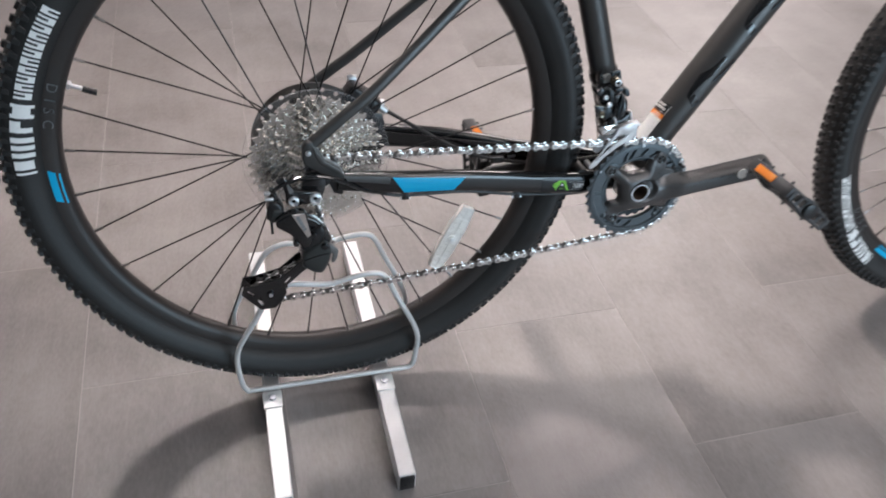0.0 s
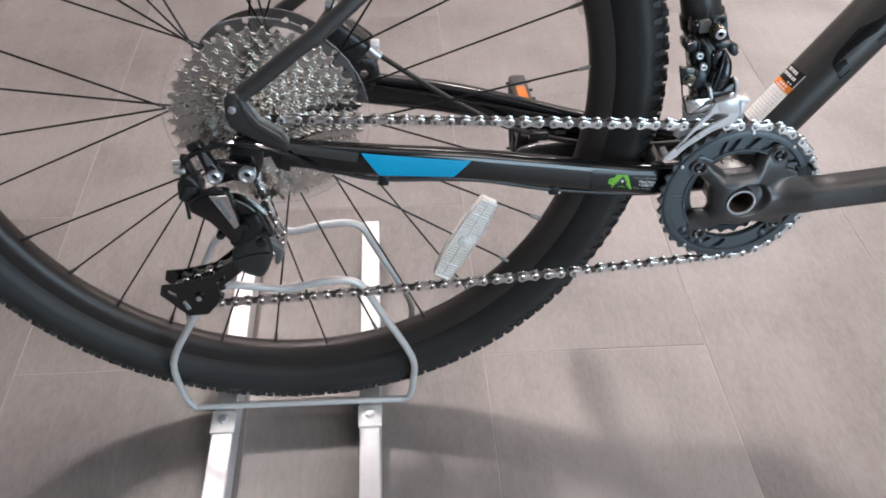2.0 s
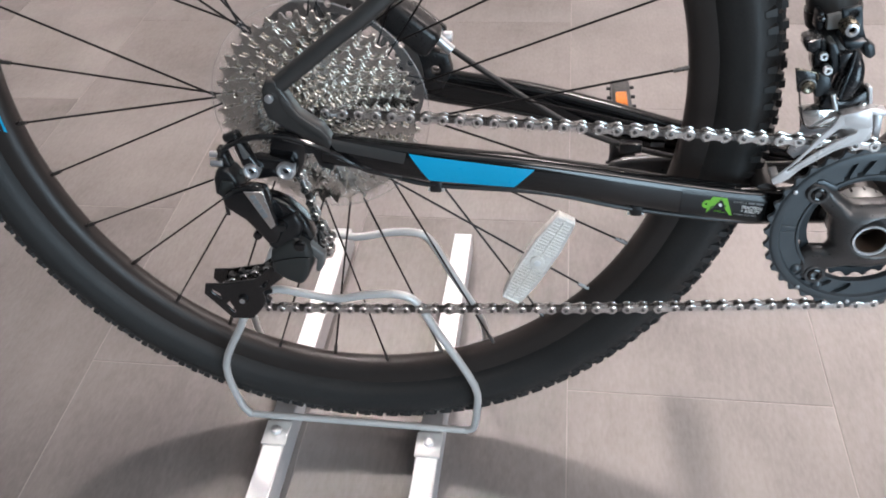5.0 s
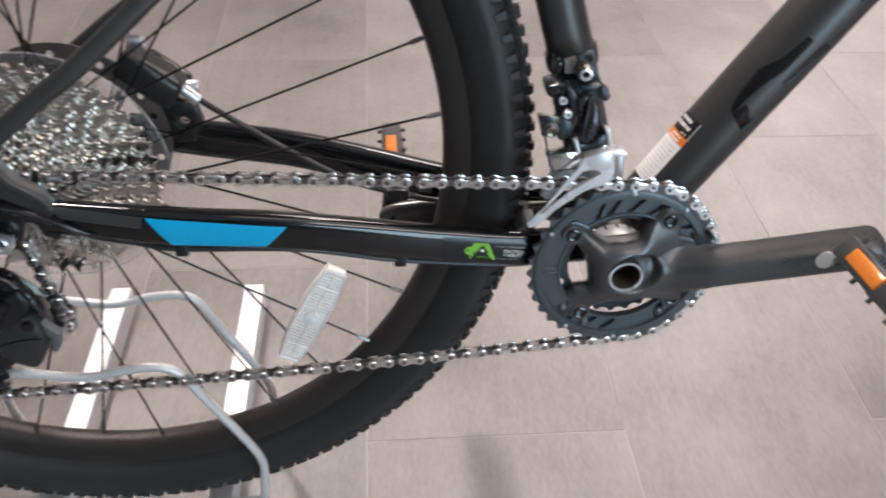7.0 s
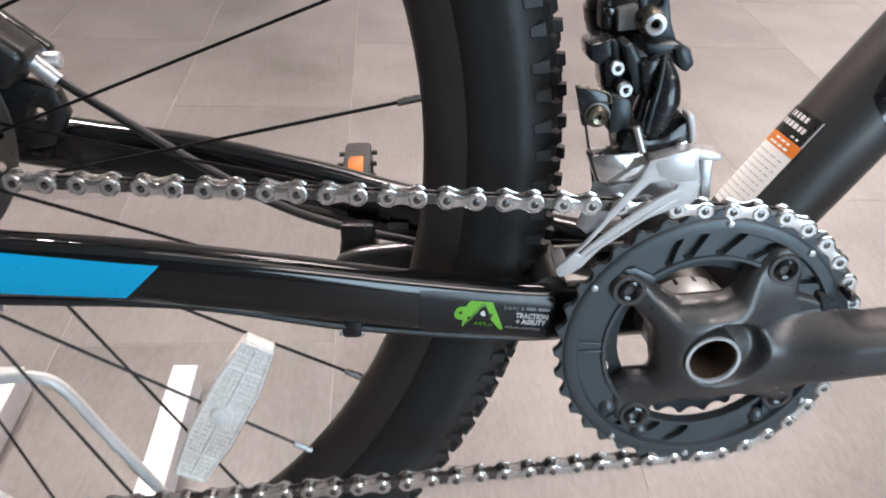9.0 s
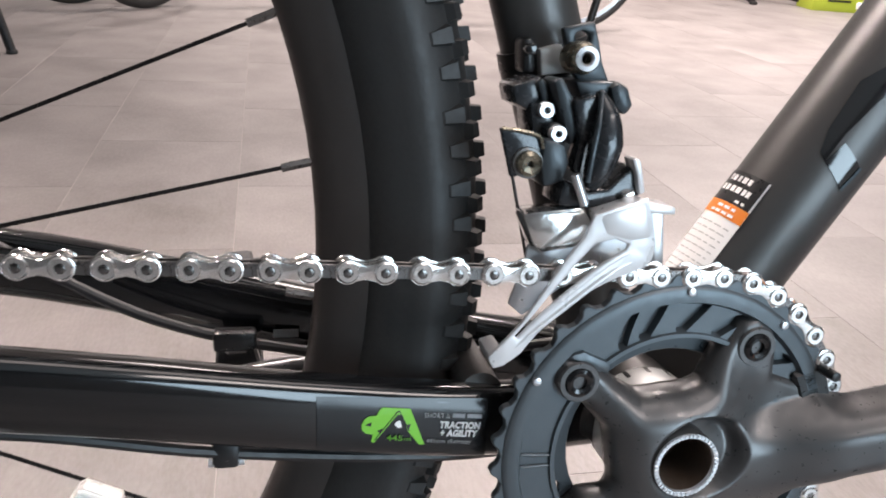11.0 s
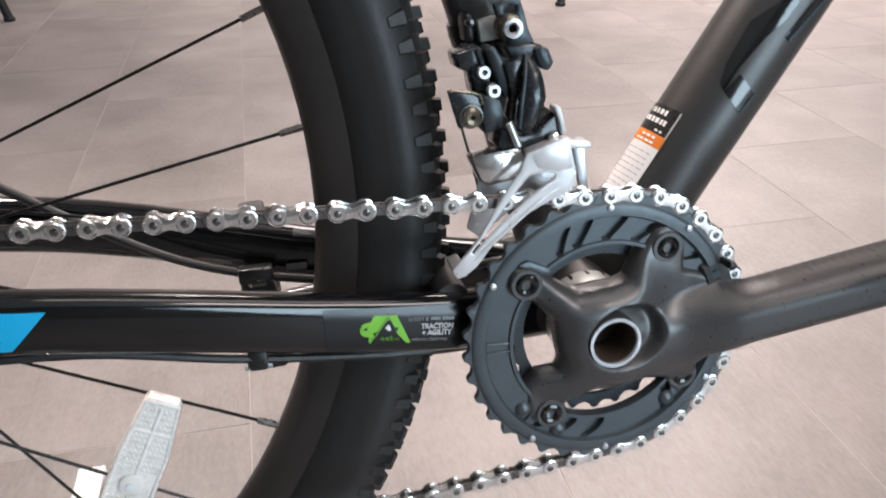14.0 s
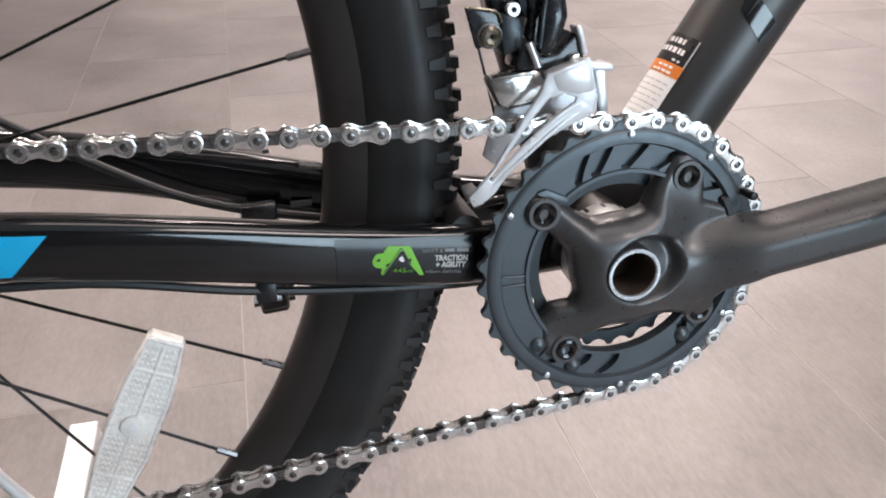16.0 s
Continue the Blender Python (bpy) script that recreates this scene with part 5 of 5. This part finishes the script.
fpart("clamp_washer", cyl(0.0058, 0.0020, (0.3747, -0.0545, 0.0456), seg=20, bevel=0.0005), GREYAL)
fplate("lower_link", [(0.3809, 0.0547), (0.3892, 0.0523), (0.3915, 0.0454), (0.3896, 0.0386), (0.3815, 0.0354), (0.3797, 0.0457)], -0.0545, -0.0330, FDGREY, 0.0026)
fpart("cable_end", rod((0.3720, -0.0450, 0.0400), (0.3815, -0.0420, 0.0035), 0.0007, 6), BLACKPL)
fpart("hinge_pin", rod((0.3908, -0.0615, 0.0425), (0.3950, -0.0625, 0.0315), 0.0017, 12), SILVER)
fplate("lower_body", [(0.3880, 0.0400), (0.3982, 0.0356), (0.4053, 0.0366), (0.4149, 0.0455), (0.4162, 0.0385), (0.4192, 0.0337), (0.4005, 0.0292), (0.3860, 0.0300)], -0.0585, -0.0380, FDBLACK, 0.0018)
fplate("right_lug", [(0.4126, 0.0480), (0.4150, 0.0486), (0.4163, 0.0473), (0.4193, 0.0357), (0.4169, 0.0346), (0.4150, 0.0420)], -0.0610, -0.0520, WHITEMET, 0.0010)
# lit shelf between body and cage, its brightness put in as a chrome plate
fplate("lit_shelf", [(0.4095, 0.0350), (0.4143, 0.0368), (0.4150, 0.0343), (0.4100, 0.0325)], -0.0620, -0.0580, CHROME, 0.0006)
# cage: outer plate with its slot, raised rib, bright inner block, wing behind the chain
ring_edge = arc(BBX, BBZ, 0.0812, 145, 105, 14)
OUTERC = [(0.3604, -0.0244), (0.3724, -0.0113), (0.3788, -0.0014), (0.3867, 0.0113), (0.3942, 0.0213), (0.3971, 0.0291), (0.4070, 0.0322), (0.4173, 0.0354), (0.4195, 0.0270), (0.4216, 0.0183), (0.4214, 0.0120)] + ring_edge[::-1] + [(0.3691, -0.0263), (0.3647, -0.0282), (0.3615, -0.0274)]
SLOT = [(0.3700, -0.0165), (0.3768, -0.0085), (0.3835, 0.0005), (0.3927, 0.0120), (0.3985, 0.0185), (0.4060, 0.0200), (0.4112, 0.0180), (0.4105, 0.0160), (0.4018, 0.0107), (0.3867, -0.0016), (0.3770, -0.0110), (0.3715, -0.0172)]
fplate("cage_outer", OUTERC, -0.0682, -0.0662, WHITEMET, 0.0007, holes=[SLOT], label="silver cage plate")
for lift, off in ((0.0, 0.0), (-0.0044, 0.0004)):
    fpart("cage_rib", sweep([(0.3640, -0.0670, -0.0258 + lift * 0.3), (0.3760, -0.0674, -0.0133 + lift * 0.6), (0.3880, -0.0676, -0.0018 + lift), (0.4020, -0.0676, 0.0092 + lift), (0.4110, -0.0674, 0.0146 + lift), (0.4205, -0.0670, 0.0186 + lift)],
                            [(0.0005, 0.0006), (0.0013, 0.0010 + off), (0.0013, 0.0010 + off), (0.0013, 0.0010 + off), (0.0012, 0.0010), (0.0006, 0.0006)], 10, 4), WHITEMET)
fplate("cage_top", [(0.3985, 0.0290), (0.4170, 0.0350), (0.4205, 0.0200), (0.4120, 0.0190), (0.4020, 0.0215)], -0.0690, -0.0540, WHITEMET, 0.0022)
fplate("cage_block", [(0.3724, 0.0278), (0.3970, 0.0302), (0.4011, 0.0241), (0.3970, 0.0137), (0.3815, 0.0116), (0.3778, 0.0148)], -0.0580, -0.0450, CHROME, 0.0030, label="bright pressed cage block")
fplate("cage_wing", [(0.4237, 0.0312), (0.4303, 0.0310), (0.4332, 0.0055), (0.4290, 0.0050), (0.4269, 0.0122)], -0.0550, -0.0515, SILVER, 0.0010)
fplate("cage_bridge", [(0.4150, 0.0330), (0.4300, 0.0310), (0.4302, 0.0280), (0.4160, 0.0290)], -0.0650, -0.0520, WHITEMET, 0.0008)
fplate("cage_inner", [(0.3720, -0.0100), (0.3775, 0.0080), (0.3800, 0.0250), (0.4200, 0.0300), (0.4220, 0.0060), (0.4000, 0.0010), (0.3780, -0.0150)], -0.0510, -0.0492, SILVER, 0.0007)
fpart("cage_tail", box((0.006, 0.018, 0.006), (0.3648, -0.0580, -0.0262), 0.0012, tilt), WHITEMET)

# bottom bracket cup and cable stop behind the ring
cup = part("bracket_cup", cyl(0.0240, 0.018, (BBX, -0.0440, BBZ), seg=36, bevel=0.002), GALV, bike, "bare metal bearing cup")
for k in range(16):
    a = 2 * math.pi * k / 16
    part("cup_notch", box((0.0030, 0.0060, 0.0022), (BBX + 0.0226 * math.cos(a), -0.0395, BBZ + 0.0226 * math.sin(a)), 0.0005, Matrix.Rotation(-a, 4, "Y")), BLACKPL, cup)

# ---- brake caliper on the left ----
cal = part("brake_caliper", box((0.052, 0.030, 0.026), (0.070, 0.047, 0.050), 0.006, Matrix.Rotation(radians(38), 4, "Y"), seg=3), BLACKPL, bike, "black disc brake caliper")
part("caliper_half", box((0.040, 0.012, 0.020), (0.078, 0.066, 0.046), 0.004, Matrix.Rotation(radians(38), 4, "Y"), seg=3), BLACKGL, cal)
part("caliper_mount", plate([(0.050, 0.020), (0.066, 0.030), (0.100, 0.022), (0.104, 0.006), (0.094, -0.012), (0.080, -0.014), (0.066, -0.002)], 0.054, 0.066, 0.003, holes=[(0.088, 0.006, 0.004)], seg=2), BLACKPL, cal)
for x, z in ((0.098, 0.036), (0.060, 0.074)):
    part("caliper_bolt", cyl(0.0048, 0.012, (x, 0.060, z), axis="x", seg=16, bevel=0.001), SILVER, cal)
part("hose_fitting", rod((0.088, 0.050, 0.042), (0.104, 0.050, 0.027), 0.0048, 12), SILVER, cal)

# ---- spoke reflector ----
bm = plate([(-0.0545, -0.0080), (-0.0520, -0.0098), (-0.020, -0.0138), (0.020, -0.0138), (0.0520, -0.0098), (0.0545, -0.0080), (0.0545, 0.0080), (0.0520, 0.0098), (0.020, 0.0138), (-0.020, 0.0138), (-0.0520, 0.0098), (-0.0545, 0.0080)], -0.0040, 0.0050, 0.0012, seg=2)
refl = part("spoke_reflector", bm, CLEAR, rear_wheel, "clear white spoke reflector")
ra = radians(63.0)
refl.matrix_basis = Matrix.Translation((0.1868, -0.0085, -0.1520)) @ Matrix.Rotation(-ra, 4, "Y")
# raised border, cross bars and centre ridge round fields of small prisms
EDGE = [(-0.0525, -0.0085), (-0.020, -0.0122), (0.020, -0.0122), (0.0525, -0.0085), (0.0525, 0.0085), (0.020, 0.0122), (-0.020, 0.0122), (-0.0525, 0.0085)]
bm = bmesh.new()
for a, b in list(zip(EDGE, EDGE[1:] + EDGE[:1])) + [((-0.034, -0.0104), (-0.034, 0.0104)), ((0.034, -0.0104), (0.034, 0.0104)), ((-0.050, 0.0), (0.050, 0.0))]:
    rod((a[0], -0.0042, a[1]), (b[0], -0.0042, b[1]), 0.0011, 6, bm=bm)
part("raised_border", bm, CLEAR, refl)
bm = bmesh.new()
for k in range(-14, 15):
    for j in range(-4, 5):
        x, z = k * 0.0034, j * 0.0026
        if abs(z) < 0.0125 - 0.0037 * max(0.0, (abs(x) - 0.020) / 0.0325) - 0.0016 and j and abs(x) > 0.008 and abs(abs(x) - 0.034) > 0.0017:
            box((0.0022, 0.0012, 0.0022), (x, -0.0042, z), turn=Matrix.Rotation(radians(45), 4, "Y") @ Matrix.Rotation(radians(30), 4, "X"), bm=bm)
tagged(part("prism_pattern", bm, CLEAR, refl, smooth=False), kind="stuff")
part("reflector_clip", cyl(0.0066, 0.0032, (0, -0.0052, 0), seg=24, bevel=0.0010), CLEAR, refl)
part("clip_core", cyl(0.0030, 0.0012, (0, -0.0072, 0), seg=16, bevel=0.0004), WHITE, refl)

# ---- bike rack ----
rack = tagged(new("bike_rack"), "low silver bike rack with wire wheel loops", "bike rack")
LOOP = [(-0.117, 0.0395), (-0.124, 0.060), (-0.124, 0.125), (-0.092, 0.190), (-0.070, 0.232), (-0.045, 0.246), (-0.020, 0.243), (0.012, 0.238), (0.045, 0.246), (0.072, 0.248), (0.088, 0.238), (0.104, 0.200), (0.137, 0.120), (0.138, 0.075), (0.134, 0.046), (0.126, 0.0395)]
for x in (-0.0835, 0.0865):
    rail = part("rail", box((0.025, 0.505, 0.034), (x, -0.046, 0.018), 0.0018), ALU, rack, "square aluminium rail", smooth=False)
    for y in (0.2075, -0.2995):
        part("end_cap", box((0.021, 0.003, 0.030), (x, y, 0.018), 0.001), BLACKPL, rail)
    for y in (-0.128, -0.030):
        part("clamp", box((0.028, 0.030, 0.0025), (x, y - 0.004, 0.0362), 0.0008), GALV, rail)
        part("clamp_bolt", cyl(0.0060, 0.005, (x, y - 0.002, 0.0395), axis="z", seg=6, bevel=0.0008), SILVER, rail)
for y, lift in ((-0.114, 0.0035), (-0.026, 0.001)):
    loop = part("wire_loop", sweep([(x, y, z * (1 + lift * 2) + lift) for x, z in LOOP], 0.0039, 12, 4, up=(0, 1, 0)), GALV, rack, "bent galvanised wire loop")
    part("loop_foot", rod((-0.119, y, 0.0395 + lift), (0.128, y, 0.0395 + lift), 0.0039, 12), GALV, loop)

# ---- far side of the shop ----
def parked_wheel(name, at, turn, radius, fat, rim_mat, label, group):
    """The front wheel of another bicycle on display, with its fork."""
    base = tagged(new(name), label, "bicycle wheel", group)
    base.matrix_basis = Matrix.Translation((at[0], at[1], radius + fat * 0.0)) @ Matrix.Rotation(radians(turn), 4, "Z")
    prof = [(radius - fat + fat * math.cos(radians(a)), fat * math.sin(radians(a))) for a in range(-180, 180, 24)]
    part("tyre", lathe(prof, 72), RUBBER, base)
    part("rim", lathe([(radius - 2 * fat - 0.012, -0.008), (radius - 2 * fat - 0.012, 0.008), (radius - 2 * fat + 0.004, 0.011), (radius - 2 * fat + 0.004, -0.011)], 72), rim_mat, base)
    for k in range(16):
        a = radians(22.5 * k)
        part("spoke", rod((0.015 * math.cos(a), (0.025, -0.025)[k % 2], 0.015 * math.sin(a)), ((radius - 2 * fat - 0.01) * math.cos(a), 0, (radius - 2 * fat - 0.01) * math.sin(a)), 0.001, 5), SILVER, base)
    part("hub", cyl(0.016, 0.07, seg=16), BLACKPL, base)
    for s in (-1, 1):
        part("fork_leg", rod((0, s * 0.05, 0), (-0.14, s * 0.05, 0.42), 0.014, 12), BLACKPL, base)
    return base


parked_wheel("parked_wheel", (-0.545, 3.50), 38, 0.350, 0.020, SILVER, "thin-tyred wheel of a bicycle on display", "bicycles on display")
parked_wheel("parked_wheel", (-0.238, 3.45), 52, 0.360, 0.029, RIM, "knobbly-tyred black wheel of a bicycle on display", "bicycles on display")
parked_wheel("parked_wheel", (0.400, 3.75), 60, 0.345, 0.018, SILVER, "thin-tyred wheel of a bicycle on display", "bicycles on display")
parked_wheel("parked_wheel", (1.640, 3.30), 4, 0.345, 0.019, SILVER, "silver-rimmed wheel of a bicycle on display", "bicycles on display")


def legs(name, feet, top, label):
    base = tagged(new(name), label, "display stand")
    for x, y in feet:
        leg = part("leg", rod((x, y, 0.006), top, 0.014, 14, 0.012), BLACKPL, base)
        part("rubber_foot", cyl(0.017, 0.012, (x, y, 0.006), axis="z", seg=14, bevel=0.002), RUBBER, leg)
    return base


legs("display_stand", [(-0.497, 2.37), (-0.500, 2.10)], (-0.70, 2.52, 0.70), "black tubular display stand with splayed legs")
legs("display_stand", [(1.255, 2.16)], (1.47, 2.34, 0.70), "black tubular display stand with splayed legs")


def tripod():
    base = tagged(new("tripod_stand"), "black stand with flat splayed steel legs", "stand")
    hub = Vector((3.56, 5.40, 0.13))
    for x, y in ((3.52, 4.82), (4.02, 4.76), (3.10, 5.75)):
        leg = part("leg", sweep([(x, y, 0.018), ((x + hub.x) / 2, (y + hub.y) / 2, 0.062), tuple(hub)], [(0.014, 0.018)] * 3, 12, 4, power=3), BLACKPL, base)
        part("leg_end", box((0.042, 0.042, 0.022), (x, y, 0.011), 0.005), RUBBER, leg)
    part("post", rod(hub, (3.56, 5.40, 1.30), 0.018, 18), SILVER, base)
    part("collar", cyl(0.030, 0.08, (3.56, 5.40, 0.15), axis="z", seg=20, bevel=0.004), BLACKPL, base)


tripod()
black_box = tagged(new("display_plinth"), "low black display plinth on the floor", "plinth")
part("body", box((0.36, 0.40, 0.34), (3.16, 5.24, 0.18), 0.004, Matrix.Rotation(radians(10), 4, "Z")), BLACKPL, black_box)
part("foot_rim", box((0.34, 0.38, 0.012), (3.16, 5.24, 0.006), 0.001, Matrix.Rotation(radians(10), 4, "Z")), RUBBER, black_box)
TURN = Matrix.Rotation(radians(-10), 4, "Z")
carton = tagged(new("carton"), "white cardboard carton with yellow-green base print", "box")
part("body", box((0.34, 0.24, 0.42), (4.06, 4.76, 0.210), 0.003, TURN), WHITE, carton)
part("green_print", box((0.343, 0.243, 0.105), (4.06, 4.76, 0.053), 0.002, TURN), LIME, carton)
part("print_bar", box((0.16, 0.003, 0.014), (4.045, 4.637, 0.070), 0.0005, TURN), BLACKPL, carton)
shelf = tagged(new("low_display"), "low white display tray on a black foot", "display")
part("tray", box((0.44, 0.34, 0.036), (3.48, 3.30, 0.160), 0.008, TURN), WHITE, shelf)
part("foot", box((0.080, 0.066, 0.144), (3.26, 3.18, 0.072), 0.004, TURN), BLACKPL, shelf)
part("foot", box((0.080, 0.066, 0.144), (3.66, 3.30, 0.072), 0.004, TURN), BLACKPL, shelf)
part("case", box((0.39, 0.26, 0.29), (3.51, 3.34, 0.322), 0.006, TURN), FDGREY, shelf)
part("tag_mark", box((0.005, 0.002, 0.030), (3.243, 3.146, 0.085), 0.0004, TURN), WHITE, shelf)

# ---- floor tiles ----
TW, TL = 0.300, 0.592
GX, GY = 0.234, -0.020
SKEW = Matrix.Translation((GX, GY, 0)) @ Matrix.Rotation(radians(0.5), 4, "Z") @ Matrix.Translation((-GX, -GY, 0))
verts_of = box((TW - 0.0012, TL - 0.0012, 0.008), (0, 0, -0.004), 0.0004, seg=1)
TILE_M = mesh_of("tile", verts_of, TILE, smooth=False)
spare_v, spare_f = [], []
for i in range(-16, 26):
    for j in range(-8, 16):
        x = GX + (i + 0.5) * TW
        y = GY + (j + 0.5) * TL + (0 if i % 2 == 0 else TL / 2)
        if not (X0 < x < X1 and Y0 < y < Y1):
            continue
        if -1.6 < x < 2.7 and -1.3 < y < 4.0:
            share("tile", TILE_M, floor, SKEW @ Matrix.Translation((x, y, 0)))
        else:
            n0 = len(spare_v)
            a, b = TW / 2 - 0.001, TL / 2 - 0.001
            spare_v += [(x - a, y - b, 0), (x + a, y - b, 0), (x + a, y + b, 0), (x - a, y + b, 0), (x - a, y - b, -0.004), (x + a, y - b, -0.004), (x + a, y + b, -0.004), (x - a, y + b, -0.004)]
            spare_f += [[n0 + k for k in f] for f in ((0, 1, 2, 3), (0, 4, 5, 1), (1, 5, 6, 2), (2, 6, 7, 3), (3, 7, 4, 0))]
me = bpy.data.meshes.new("tiles_beyond")
me.from_pydata(spare_v, [], spare_f)
me.materials.append(TILE)
tagged(share("tiles_beyond", me, floor, SKEW), kind="stuff")
